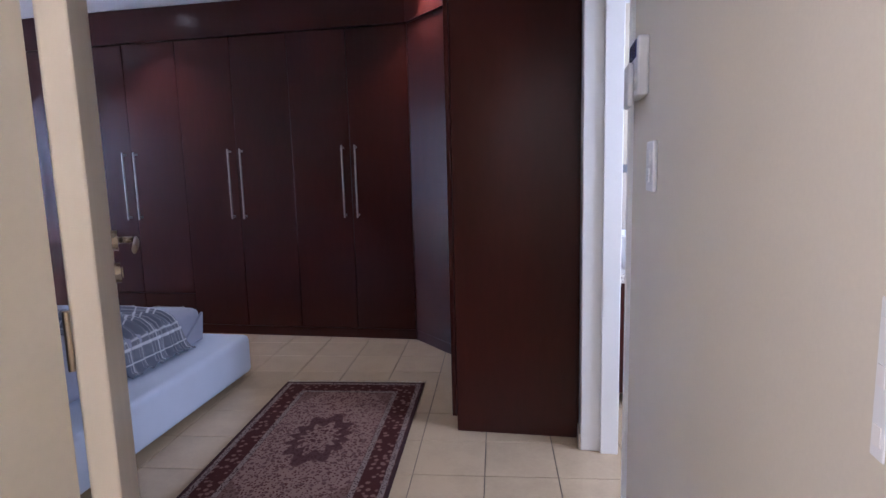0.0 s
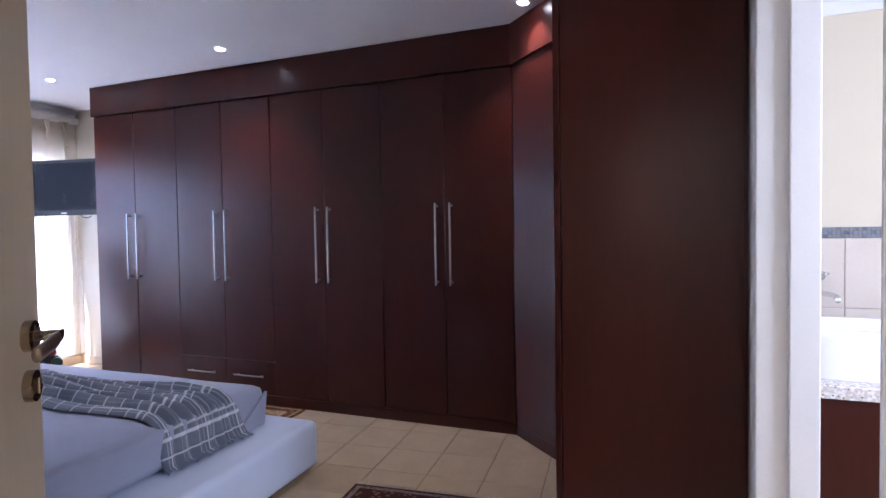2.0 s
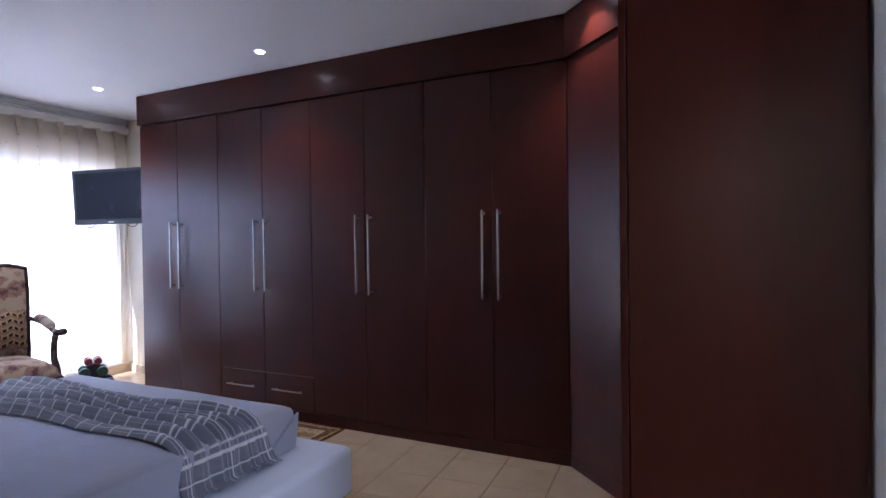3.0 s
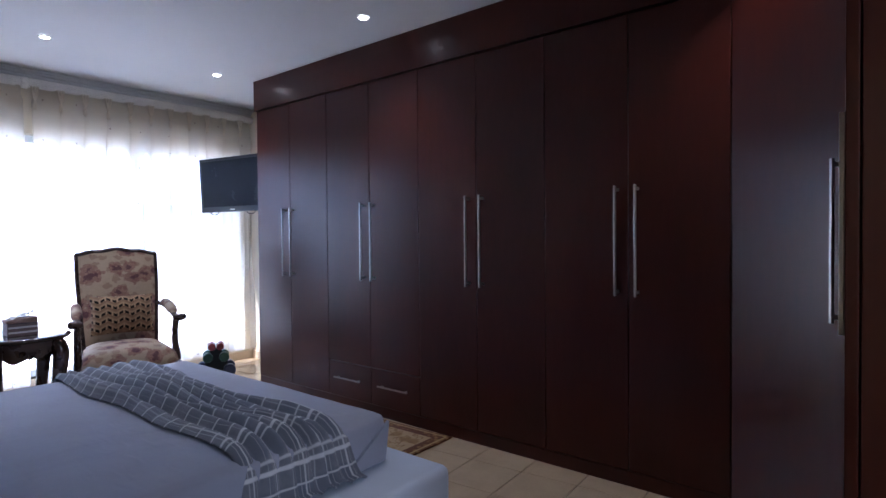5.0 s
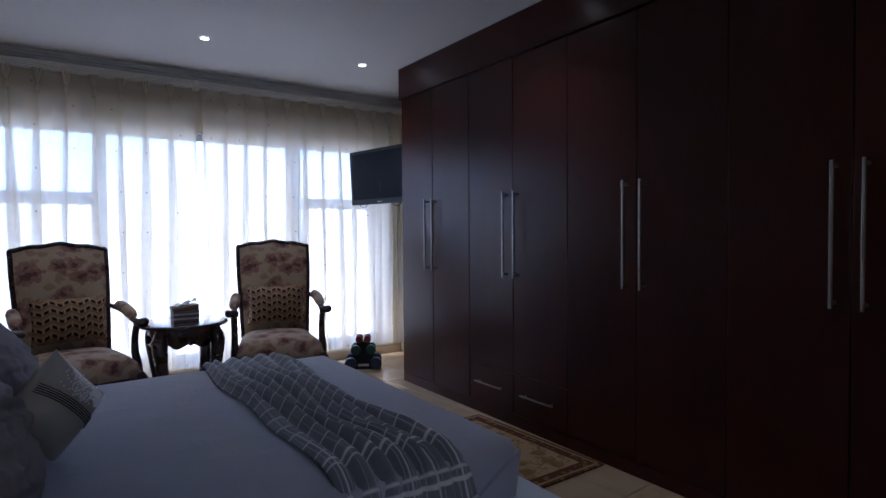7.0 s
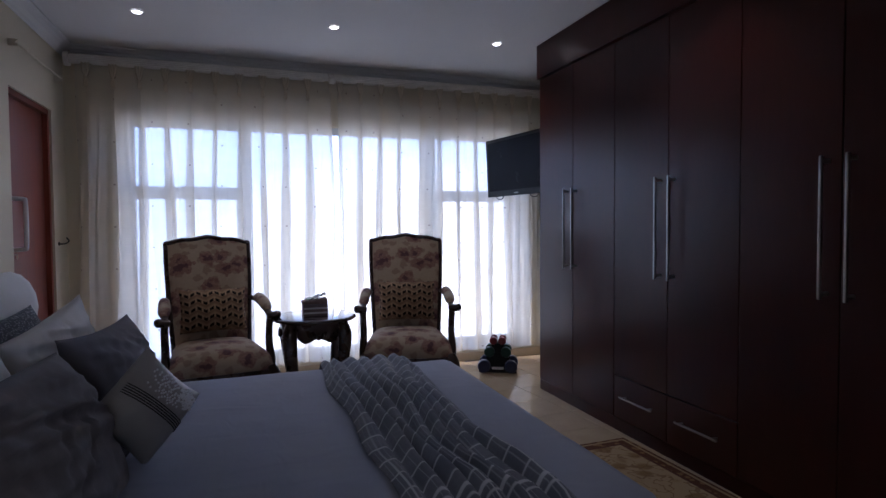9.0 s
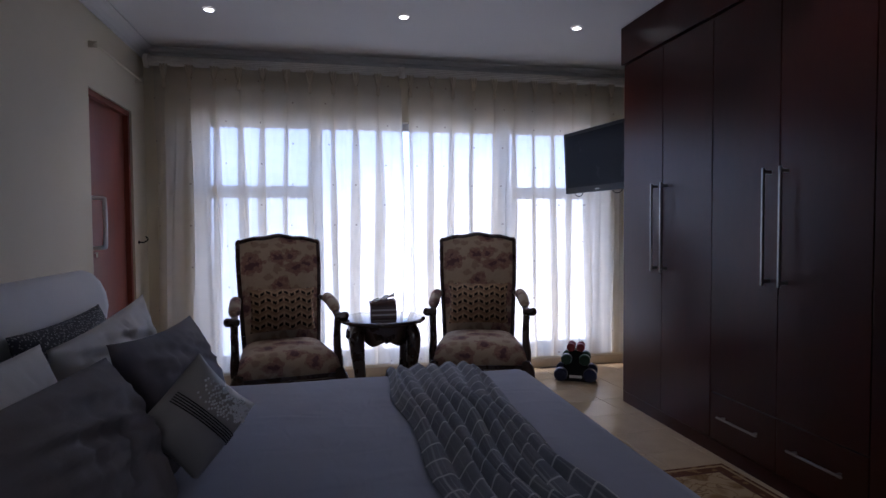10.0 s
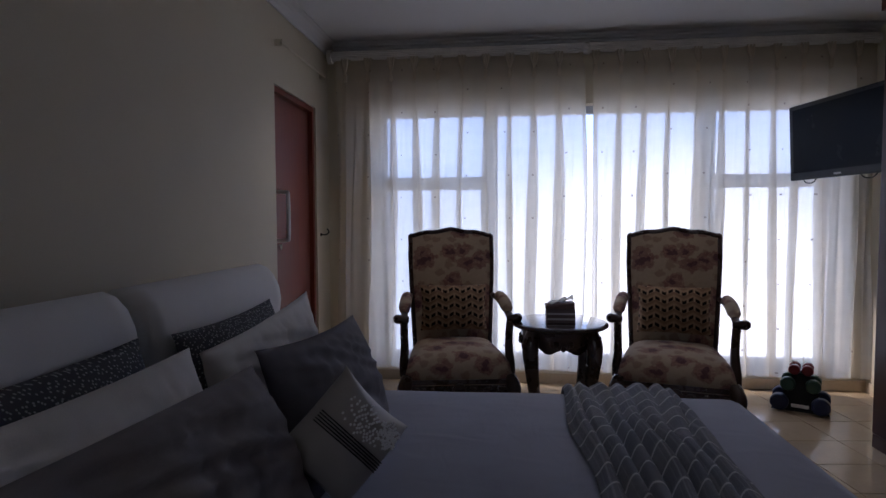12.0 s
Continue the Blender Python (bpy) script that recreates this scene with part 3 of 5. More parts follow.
def prism(bm, outline, path_a, path_b, out, up=(0, 0, 1)):
    """An outline of (out, up) pairs drawn from a to b."""
    a, b, o, u = Vector(path_a), Vector(path_b), Vector(out), Vector(up)
    ra = [bm.verts.new(a + o * p + u * q) for p, q in outline]
    rb = [bm.verts.new(b + o * p + u * q) for p, q in outline]
    n = len(outline)
    for k in range(n):
        bm.faces.new((ra[k], ra[(k + 1) % n], rb[(k + 1) % n], rb[k]))
    bm.faces.new(ra[::-1])
    bm.faces.new(rb)


def ball(bm, at, size, seg=10):
    bmesh.ops.create_uvsphere(bm, u_segments=seg, v_segments=max(6, seg - 2), radius=1.0, matrix=Matrix.Translation(at) @ Matrix.Diagonal((*size, 1)))


# ---- outside, window and curtains ----
structure("ground", boxes(((-60, -40, -1.6), (-6.7, 50, -1.4))), EARTH, "pale paved ground outside the window", "ground")
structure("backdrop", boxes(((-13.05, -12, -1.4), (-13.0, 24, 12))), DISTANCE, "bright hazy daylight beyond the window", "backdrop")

win = thing("window_1", (WX - 0.12, WIN[0], WIN[2]), "wide pale aluminium window behind sheer curtains", "window", kind="structure")
WW, WH = WIN[1] - WIN[0], WIN[3] - WIN[2]
part("window_frame", boxes(((-0.03, 0.002, 0.002), (0.03, 0.06, WH - 0.002)), ((-0.03, WW - 0.06, 0.002), (0.03, WW - 0.002, WH - 0.002)), ((-0.03, 0.06, 0.002), (0.03, WW - 0.06, 0.06)), ((-0.03, 0.06, WH - 0.06), (0.03, WW - 0.06, WH - 0.002))), ALU, win)
MULL = (0.90, 2.53)
for y in MULL:
    part("mullion", boxes(((-0.03, y - 0.045, 0.06), (0.03, y + 0.045, WH - 0.06))), ALU, win)
for a, b in ((0.06, MULL[0] - 0.045), (MULL[1] + 0.045, WW - 0.06)):
    part("transom", boxes(((-0.03, a, 1.355), (0.03, b, 1.455))), ALU, win)
for a, b in ((0.06, MULL[0] - 0.045), (MULL[0] + 0.045, MULL[1] - 0.045), (MULL[1] + 0.045, WW - 0.06)):
    pane = part("pane", boxes(((-0.004, a, 0.06), (0.004, b, WH - 0.06))), GLASS, win)
    pane.visible_shadow = False
part("window_sill", boxes(((0.03, 0.0, -0.02), (0.115, WW, 0.0))), SKIRT, win)


def curtain(y0, y1, phase, label):
    c = thing("curtain", (-6.31, y0, 0.08), label, "curtain", "sheer curtains")
    pitch, n, top, pinch = 0.178, int((y1 - y0) / 0.0045), 2.425, 2.305
    zs = [0.05, 0.075, 0.3, 0.55, 0.8, 1.05, 1.3, 1.5, 1.7, 1.87, 2.0, 2.1, 2.17, 2.22, 2.255, 2.28, pinch, 2.33, 2.355, 2.38, 2.405, top]
    rng = random.Random(int(phase * 10))
    count = int((y1 - y0) / pitch) + 3
    # each fold hangs with its own width, lean and depth
    own = [(rng.uniform(0.6, 1.35), rng.uniform(-0.03, 0.03), rng.uniform(0.6, 1.3), rng.uniform(0.0, 6.28)) for _ in range(count)]
    rows, uvs = [], []
    for z in zs:
        row, uv = [], []
        nip = math.exp(-((z - pinch) / 0.03) ** 2)
        hang = max(0.0, min(1.0, (pinch - 0.02 - z) / 0.9))
        fan = max(0.0, min(1.0, (z - pinch) / 0.1))
        for j in range(n + 1):
            y = (y1 - y0) * j / n
            w = 2 * math.pi * (y / pitch) + phase
            k = w / (2 * math.pi)
            i0 = min(count - 2, max(0, int(math.floor(k + 0.5))))
            f = (k + 0.5) - math.floor(k + 0.5)
            f = f * f * (3 - 2 * f)
            wide, lean, deep, wob = [p + (q - p) * f for p, q in zip(own[i0], own[i0 + 1])]
            wander = noise.noise((y * 1.7 + phase, z * 0.5, 3.0))
            turn = w + (0.9 * wander + 0.5 * math.sin(wob + 1.3 * z)) * hang
            fold = math.sin(turn)
            # a narrow overlap at each pleat, loose cloth between
            sharp = math.copysign(abs(fold) ** 1.6, fold)
            lap = pitch * (0.30 * (1 - 0.75 * hang) + 0.30 * wide * hang) * (1 - 0.8 * fan) * sharp
            # finer gathers between the pleats
            lap += (0.011 * deep * math.sin(3.0 * w + 4 * wander + wob) + 0.004 * math.sin(7.3 * w + 8 * wander + 2.0 * wob)) * hang ** 1.5
            amp = (0.02 + 0.010 * deep * hang) * (1 - 0.55 * nip)
            soft = 0.006 * math.sin(2.3 * w + 5 * wander + wob) * hang + (0.0055 * math.sin(5.1 * w + 9 * wander + 2 * z) + 0.002 * math.sin(11.3 * w + 14 * wander + 3 * z + wob)) * hang
            drift = 0.02 * noise.noise((y * 1.3, z * 0.9, 7.0 + phase)) * hang
            out = 0.03 * fan * math.cos(w - math.pi)
            zz = z + (0.010 * math.cos(w) + 0.006 * math.sin(2.2 * w + wob)) * fan + (0.006 * math.sin(1.1 * w + wob) if z < 0.06 else 0.0)
            row.append((amp * math.cos(turn) + soft + drift + out, y + lap + lean * hang, zz))
            uv.append((y * 1.25, z))
        rows.append(row)
        uvs.append(uv)
    bm = bmesh.new()
    sheet(bm, rows, uvs)
    part("drape", bm, VOILE, c, smooth=True)
    # stiff heading tape sewn behind the pleats, and the hem turned up at the foot
    for name, keep in (("heading_tape", [i for i, z in enumerate(zs) if z > 2.25]), ("hem", [0, 1])):
        bm = bmesh.new()
        sheet(bm, [[(p[0] - 0.008, p[1], p[2] - 0.003) for p in rows[i]] for i in keep], [uvs[i] for i in keep])
        part(name, bm, BUCKRAM if name == "heading_tape" else VOILE, c, smooth=True)
    # pinched heading: three gathered fingers, tied at the waist
    k = 0
    while (k + 0.25) * pitch < y1 - y0:
        y = (k + 0.5 - phase / (2 * math.pi)) * pitch
        if 0.02 < y < y1 - y0 - 0.02:
            bm = bmesh.new()
            for s in (-1, 0, 1):
                tube(bm, curve_points([(0.022, y + 0.010 * s, pinch - 0.07), (0.032, y + 0.007 * s, pinch - 0.02), (0.03, y + 0.003 * s, pinch), (0.034, y + 0.012 * s, pinch + 0.04), (0.03, y + 0.022 * s, top - 0.012)], 3), curve_values([0.003, 0.008, 0.006, 0.010, 0.007], 3), 6)
            part("pinch_pleat", bm, BUCKRAM, c, smooth=True)
        k += 1
    return c


curtain(3.80, 5.66, 0.3, "cream sheer curtain with woven dots and pinch pleats")
curtain(5.715, 7.63, 2.1, "cream sheer curtain with woven dots drawn across the window")

rail = thing("curtain_rail", (-6.32, 3.76, 2.52), "silver-grey fluted wooden curtain rail with a ring", "curtain rail")
flutes = 16
for radius, px, pz in ((0.03, 0.0, 0.0), (0.014, -0.05, 0.036)):
    bm = bmesh.new()
    ring = [radius + (0.006 if k % 2 else 0.0) for k in range(2 * flutes)]
    verts = [[bm.verts.new((px + r * math.cos(math.pi * k / flutes), y, pz + r * math.sin(math.pi * k / flutes))) for k, r in enumerate(ring)] for y in (0.0, 3.92)]
    for k in range(2 * flutes):
        bm.faces.new((verts[0][k], verts[0][(k + 1) % (2 * flutes)], verts[1][(k + 1) % (2 * flutes)], verts[1][k]))
    bm.faces.new(verts[0])
    bm.faces.new(verts[1])
    part("pole", bm, RAIL, rail)
bm = bmesh.new()
prism(bm, [(-0.088, 0.06), (-0.088, 0.118), (-0.01, 0.118), (-0.014, 0.104), (-0.03, 0.1), (-0.036, 0.086), (-0.056, 0.08), (-0.062, 0.066), (-0.08, 0.06)], (0, 0.0, 0), (0, 3.92, 0), (1, 0, 0))
part("pelmet", bm, CEILING, rail, "pale stepped moulding")
bm = bmesh.new()
bmesh.ops.create_cone(bm, cap_ends=True, segments=24, radius1=0.046, radius2=0.042, depth=0.05, matrix=pose(0.0, 1.92, 0.0, 90))
ball(bm, (0.04, 1.92, 0.0), (0.018, 0.024, 0.024))
part("centre_boss", bm, RAIL, rail, smooth=True)
bm = bmesh.new()
cyl(bm, (0, -0.02, 0), (0, 0.012, 0), 0.052, seg=20)
part("end_cap", bm, RAIL, rail)

hook = thing("tieback_hook", (-6.2, HY, 1.16), "small dark curtain tieback hook on the wall", "hook")
bm = bmesh.new()
tube(bm, curve_points([(0, 0, 0), (0, 0.04, 0), (0.0, 0.065, 0.02), (0.0, 0.05, 0.045)], 4), 0.005, 8)
ball(bm, (0, 0.004, 0), (0.014, 0.006, 0.014))
part("hook_body", bm, BLACK, hook, smooth=True)

rod = thing("wall_rod", (-5.38, HY, 2.35), "slim cream painted rod on the wall above the red door", "rod")
bm = bmesh.new()
cyl(bm, (0.03, 0.04, 0), (-0.86, 0.04, 0), 0.008)
part("bar", bm, PLASTER, rod)
for x in (0.0, -0.84):
    bm = bmesh.new()
    box(bm, (x - 0.008, 0.0, -0.022), (x + 0.008, 0.05, 0.018), 0.003)
    part("bracket", bm, PLASTER, rod)

# ---- cornices and skirtings ----
COVE = [(0.0, 0.0), (0.085, 0.0), (0.085, -0.012), (0.06, -0.02), (0.035, -0.036), (0.018, -0.06), (0.012, -0.085), (0.0, -0.085)]
bm = bmesh.new()
prism(bm, COVE, (WX, HY + 0.001, CEIL - 0.001), (-1.36, HY + 0.001, CEIL - 0.001), (0, 1, 0))
structure("cornice_south", bm, CEILING, "white plaster cove cornice over the bed wall", "cornice")
bm = bmesh.new()
prism(bm, COVE, (WX + 0.001, HY + 0.09, CEIL - 0.001), (WX + 0.001, BY, CEIL - 0.001), (1, 0, 0))
structure("cornice_west", bm, CEILING, "white plaster cove cornice over the window wall", "cornice")
structure("baseboard_west", boxes(((WX + 0.001, HY + 0.012, 0), (WX + 0.012, BY - 0.012, 0.08)), bevel=0.002), SKIRT, "beige tile skirting below the window", "skirting")
structure("baseboard_south", boxes(((RD1 + 0.05, HY + 0.001, 0), (-1.36, HY + 0.012, 0.08)), bevel=0.002), SKIRT, "beige tile skirting along the bed wall", "skirting")
structure("baseboard_north", boxes(((WX + 0.012, BY - 0.012, 0), (W0 - 0.003, BY - 0.001, 0.08)), bevel=0.002), SKIRT, "beige tile skirting beside the wardrobe", "skirting")
structure("baseboard_stub", boxes(((-0.381, 5.492, 0), (-0.371, 5.612, 0.08)), bevel=0.002), SKIRT, "beige tile skirting on the wall end", "skirting")

# ---- doors ----
red = thing("door_2", (RD1, HY - 0.045, 0), "red stained wooden door with a white pull handle", "door", kind="structure")
leaf = part("leaf", boxes(((RD0 - RD1 + 0.04, -0.04, 0.01), (-0.04, 0.0, RDZ - 0.04)), bevel=0.003), RED_DOOR, red)
part("door_frame", boxes(((RD0 - RD1 + 0.002, -0.06, 0), (RD0 - RD1 + 0.038, 0.03, RDZ - 0.002)), ((-0.038, -0.06, 0), (-0.002, 0.03, RDZ - 0.002)), ((RD0 - RD1 + 0.038, -0.06, RDZ - 0.038), (-0.038, 0.03, RDZ - 0.002))), RED_DOOR, red)
bm = bmesh.new()
tube(bm, curve_points([(-0.115, 0.0, 1.14), (-0.115, 0.06, 1.145), (-0.115, 0.075, 1.17), (-0.115, 0.075, 1.42), (-0.115, 0.06, 1.445), (-0.115, 0.0, 1.45)], 5), 0.013, 10)
part("door_handle", bm, CERAMIC, leaf, "pale bow-shaped pull handle", smooth=True)
bm = bmesh.new()
cyl(bm, (-0.13, 0.0, 1.10), (-0.13, 0.02, 1.10), 0.018)
part("lock", bm, CHROME, leaf)

entry = thing("door_1", (-1.19, 3.582, 0), "cream painted entry door standing open on its hinges", "door", kind="structure", turn=129.3)
leaf = part("leaf", boxes(((0.0, -0.04, 0.01), (0.80, 0.0, 2.06)), bevel=0.004), LEAF_PAINT, entry)
for face, y, s in (("outer", -0.04, -1), ("inner", 0.0, 1)):
    bm = bmesh.new()
    cyl(bm, (0.735, y, 1.165), (0.735, y + s * 0.014, 1.165), 0.027, seg=24)
    rose = part("rosette", bm, BRASS, leaf, "round satin brass rosette")
    bm = bmesh.new()
    tube(bm, [(0.735, y + s * 0.012, 1.165), (0.735, y + s * 0.055, 1.165)], 0.009, 12)
    tube(bm, curve_points([(0.745, y + s * 0.052, 1.168), (0.70, y + s * 0.056, 1.163), (0.66, y + s * 0.054, 1.157), (0.625, y + s * 0.05, 1.15)], 4), curve_values([0.006, 0.012, 0.013, 0.012], 4), 12, 0.55)
    part("door_handle", bm, BRASS, rose, "curved satin brass lever", smooth=True)
    bm = bmesh.new()
    cyl(bm, (0.735, y, 1.08), (0.735, y + s * 0.014, 1.08), 0.027, seg=24)
    box(bm, (0.731, min(y + s * 0.014, y + s * 0.02), 1.066), (0.739, max(y + s * 0.014, y + s * 0.02), 1.094), 0.002)
    part("lock_rosette", bm, BRASS, leaf, "round satin brass keyhole rosette")
for z in (0.25, 1.05, 1.85):
    bm = bmesh.new()
    cyl(bm, (-0.004, 0.004, z), (-0.004, 0.004, z + 0.09), 0.005)
    part("hinge", bm, BRASS, leaf)
structure("door_frame_1", boxes(((-1.205, 3.435, 0), (-1.187, 3.562, 2.088)), ((-1.187, 3.435, 2.072), (KX - 0.002, 3.562, 2.088)), bevel=0.003), FRAME_PAINT, "cream painted steel frame of the entry door", "door frame")
strike = thing("strike_plate", (KX, 3.335, 1.165), "small pale steel strike plate on the wall", "strike plate")
part("plate", boxes(((-0.002, -0.009, -0.055), (0.0, 0.009, 0.065)), bevel=0.001), PLASTIC, strike)
for z in (-0.045, 0.0, 0.035):
    part("slot", boxes(((-0.003, -0.005, z), (-0.0021, 0.005, z + 0.016))), RAIL, strike)

# bathroom door frame in the doorway
structure("door_frame_2", boxes(((-0.285, 5.468, 0), (-0.205, 5.489, 2.055)), ((-0.285, 4.671, 0), (-0.12, 4.685, 2.055)), ((-0.285, 4.685, 2.04), (-0.12, 5.468, 2.059)), bevel=0.004), WHITE, "white painted frame of the bathroom doorway", "door frame")

# ---- keypad and switch ----
pad = thing("alarm_keypad", (KX, 4.41, 1.485), "white wall alarm keypad with a dropped flap", "keypad")
part("housing", boxes(((-0.028, 0.0, 0.01), (0.0, 0.15, 0.155)), bevel=0.006), PLASTIC, pad)
part("display", boxes(((-0.0305, 0.02, 0.105), (-0.0285, 0.14, 0.148)), bevel=0.0008), LCD, pad, "dark blue display")
part("flap", boxes(((-0.043, 0.055, -0.012), (-0.0290, 0.148, 0.098)), bevel=0.005), PLASTIC, pad, "white plastic flap hanging open")
for k in range(4):
    part("key", boxes(((-0.031, 0.018, 0.025 + 0.02 * k), (-0.0285, 0.04, 0.037 + 0.02 * k)), bevel=0.001), RAIL, pad)
sw = thing("light_switch", (KX, 4.275, 1.262), "white two-rocker light switch on the wall", "light switch")
part("plate", boxes(((-0.011, -0.012, 0.0), (0.0, 0.082, 0.117)), bevel=0.004), PLASTIC, sw)
for z in (0.022, 0.062):
    part("rocker", boxes(((-0.015, 0.02, z), (-0.0112, 0.056, z + 0.034)), bevel=0.0015), PLASTIC, sw)

# ---- ceiling lamps ----
for x, y in DOWNLIGHTS:
    d = thing("downlight", (x, y, CEIL - 0.012), "small round recessed downlight, lit", "ceiling light", "downlights in the ceiling")
    bm = bmesh.new()
    rim = bmesh.ops.create_circle(bm, segments=28, radius=0.04)["verts"]
    ext = bmesh.ops.create_circle(bm, segments=28, radius=0.029, matrix=Matrix.Translation((0, 0, 0.003)))["verts"]
    for k in range(28):
        bm.faces.new((rim[k], rim[(k + 1) % 28], ext[(k + 1) % 28], ext[k]))
    top = [bm.verts.new((v.co.x, v.co.y, 0.011)) for v in rim]
    for k in range(28):
        bm.faces.new((rim[k], rim[(k + 1) % 28], top[(k + 1) % 28], top[k]))
    part("rim", bm, CERAMIC, d, "white metal rim")
    bm = bmesh.new()
    cyl(bm, (0, 0, 0.004), (0, 0, 0.010), 0.028, seg=28)
    part("lens", bm, LED, d, "glowing lens")

# ---- bed ----
bed = thing("bed", (-3.6, 5.0, 0), "wide bed with grey sheet on pale fabric base", "bed")
def flared(bm):
    """The bed's open side runs out a little towards its head."""
    for v in bm.verts:
        if v.co.x > 0:
            v.co.x += 0.04 * (1.15 - v.co.y) * min(1.0, v.co.x / 0.9)
    return bm


part("base", flared(boxes(((-1.15, -1.1, 0.035), (1.16, 1.225, 0.29)), bevel=0.04, seg=5)), BASE_FABRIC, bed, "pale blue-grey padded fabric base", smooth=True)
for x in (-1.0, 0.0, 1.02):
    for y in (-0.95, 1.08):
        bm = bmesh.new()
        cyl(bm, (x, y, 0.0), (x, y, 0.07), 0.03, 0.036)
        part("foot", bm, BLACK, bed)


def mattress():
    """A slab with round edges and corners, its top gently creased."""
    x0, x1, y0, y1, top, r = -0.95, 0.9, -1.05, 1.10, 0.505, 0.055
    bm = bmesh.new()
    box(bm, (x0, y0, 0.292), (x1, y1, top), r, 5)
    long_edges = [e for e in bm.edges if e.calc_length() > 0.3]
    bmesh.ops.subdivide_edges(bm, edges=long_edges, cuts=28, use_grid_fill=True)
    for v in bm.verts:
        edge = min(v.co.x - x0, x1 - v.co.x, v.co.y - y0, y1 - v.co.y)
        c = v.co
        crease = 0.006 * noise.noise((c.x * 3 + c.y, c.y * 1.2, 1.0)) + 0.004 * abs(noise.noise((c.x * 9, c.y * 2.2 + c.x * 2, 5.0)))
        if c.z > top - 0.02:
            v.co.z += crease - 0.012 * max(0.0, 1 - edge / 0.35) ** 2
        else:
            out = 0.008 * noise.noise((c.x * 3, c.y * 3, c.z * 6))
            v.co.x += out
            v.co.y += out
    part("mattress", flared(bm), SHEET, bed, "mattress in a grey-blue fitted sheet", smooth=True)


mattress()
# the sheet's corner, folded over and tucked in
bm = bmesh.new()
fold = [(1.085, 0.465), (1.06, 0.30), (0.78, 0.296), (0.84, 0.31)]
near, far = [[bm.verts.new((0.9 + d, y, z)) for y, z in fold] for d in (0.0, 0.016)]
bm.faces.new(near[::-1])
bm.faces.new(far)
for k in range(4):
    bm.faces.new((near[k], near[(k + 1) % 4], far[(k + 1) % 4], far[k]))
part("corner_fold", flared(bm), SHEET, bed)


def head_cushion(xa, xb):
    """Rolled padded headboard cushion, leaning back at the top."""
    rows, nz, nx = [], 18, 22
    prof = []
    for k in range(nz + 1):
        a = k / nz
        if a < 0.55:
            prof.append((0.06 + 0.10 * a / 0.55, 0.28 + 0.62 * a / 0.55))
        else:
            q = (a - 0.55) / 0.45 * math.pi * 0.95
            prof.append((0.045 + 0.115 * math.cos(q), 0.90 + 0.17 * math.sin(q)))
    for y, z in prof:
        row = []
        for j in range(nx + 1):
            s = -1 + 2 * j / nx
            end = (1 - abs(s) ** 40) ** 0.5
            row.append(((xa + xb) / 2 + s * (xb - xa) / 2, -1.17 + (y + 0.08) * (0.8 + 0.2 * end), 0.28 + (z - 0.28) * (0.97 + 0.03 * end)))
        rows.append(row)
    bm = bmesh.new()
    sheet(bm, rows)
    bmesh.ops.holes_fill(bm, edges=[e for e in bm.edges if e.is_boundary], sides=0)
    part("headboard_cushion", bm, HEAD_FABRIC, bed, "pale grey padded headboard cushion", smooth=True)


head_cushion(-0.95, 0.075)
head_cushion(0.08, 1.1)
part("headboard_panel", boxes(((-0.93, -1.295, 0.0), (1.05, -1.18, 0.92)), bevel=0.01), HEAD_FABRIC, bed)


def pillow_mesh(w, h, t, pinch=0.07, wrinkle=0.012, seed=0.0, n=44):
    bm = bmesh.new()
    for side in (1, -1):
        rows = []
        for i in range(n + 1):
            v = -1 + 2 * i / n
            row = []
            for j in range(n + 1):
                u = -1 + 2 * j / n
                thick = t / 2 * ((1 - abs(u) ** 2.6) * (1 - abs(v) ** 2.4)) ** 0.6
                x = w / 2 * u * (1 - pinch * (1 - v * v))
                y = h / 2 * v * (1 - pinch * (1 - u * u))
                crumple = wrinkle * (0.45 * noise.noise((x * 5 + seed, y * 4, side * 2.0 + seed)) - 0.8 * abs(noise.noise((x * 5 + y * 17, seed + x * 3, side + 4.0))) - 0.5 * abs(noise.noise((x * 21 - y * 9, y * 5 + seed, side + 9.0)))) * min(1.0, thick / (t * 0.3)) ** 2
                row.append((x, y, side * (thick + crumple)))
            rows.append(row if side == 1 else row[::-1])
        sheet(bm, rows)
    bmesh.ops.remove_doubles(bm, verts=bm.verts[:], dist=0.0004)
    return bm


def pillow(at, xdir, ydir, w, h, t, mat, label, name="pillow", seed=0.0, **more):
    ob = part(name, pillow_mesh(w, h, t, seed=seed, **more), mat, smooth=True)
    ob.matrix_world = basis(at, xdir, ydir)
    return tagged(ob, label, "pillow" if name == "pillow" else "cushion", "pillows on the bed")


pillow((-3.95, 4.16, 0.71), (-1, 0.02, 0.02), (0, -0.28, 0.95), 0.70, 0.46, 0.19, DOTTED, "charcoal pillow with small white dots against headboard", seed=1)
pillow((-3.02, 4.16, 0.73), (-1, 0.02, 0.0), (0, -0.28, 0.95), 0.80, 0.46, 0.19, DOTTED, "charcoal dotted pillow leaning against the headboard", seed=2)
pillow((-3.80, 4.33, 0.725), (-1, 0.08, 0.12), (0, -0.12, 0.99), 0.70, 0.46, 0.2, LINEN_WHITE, "rumpled white linen pillow behind a dark one", seed=3, wrinkle=0.05)
pillow((-2.94, 4.33, 0.715), (-1, 0.13, 0.03), (0, -0.36, 0.92), 0.80, 0.47, 0.22, LINEN_WHITE, "rumpled white linen pillow behind the grey one", seed=4, wrinkle=0.05)
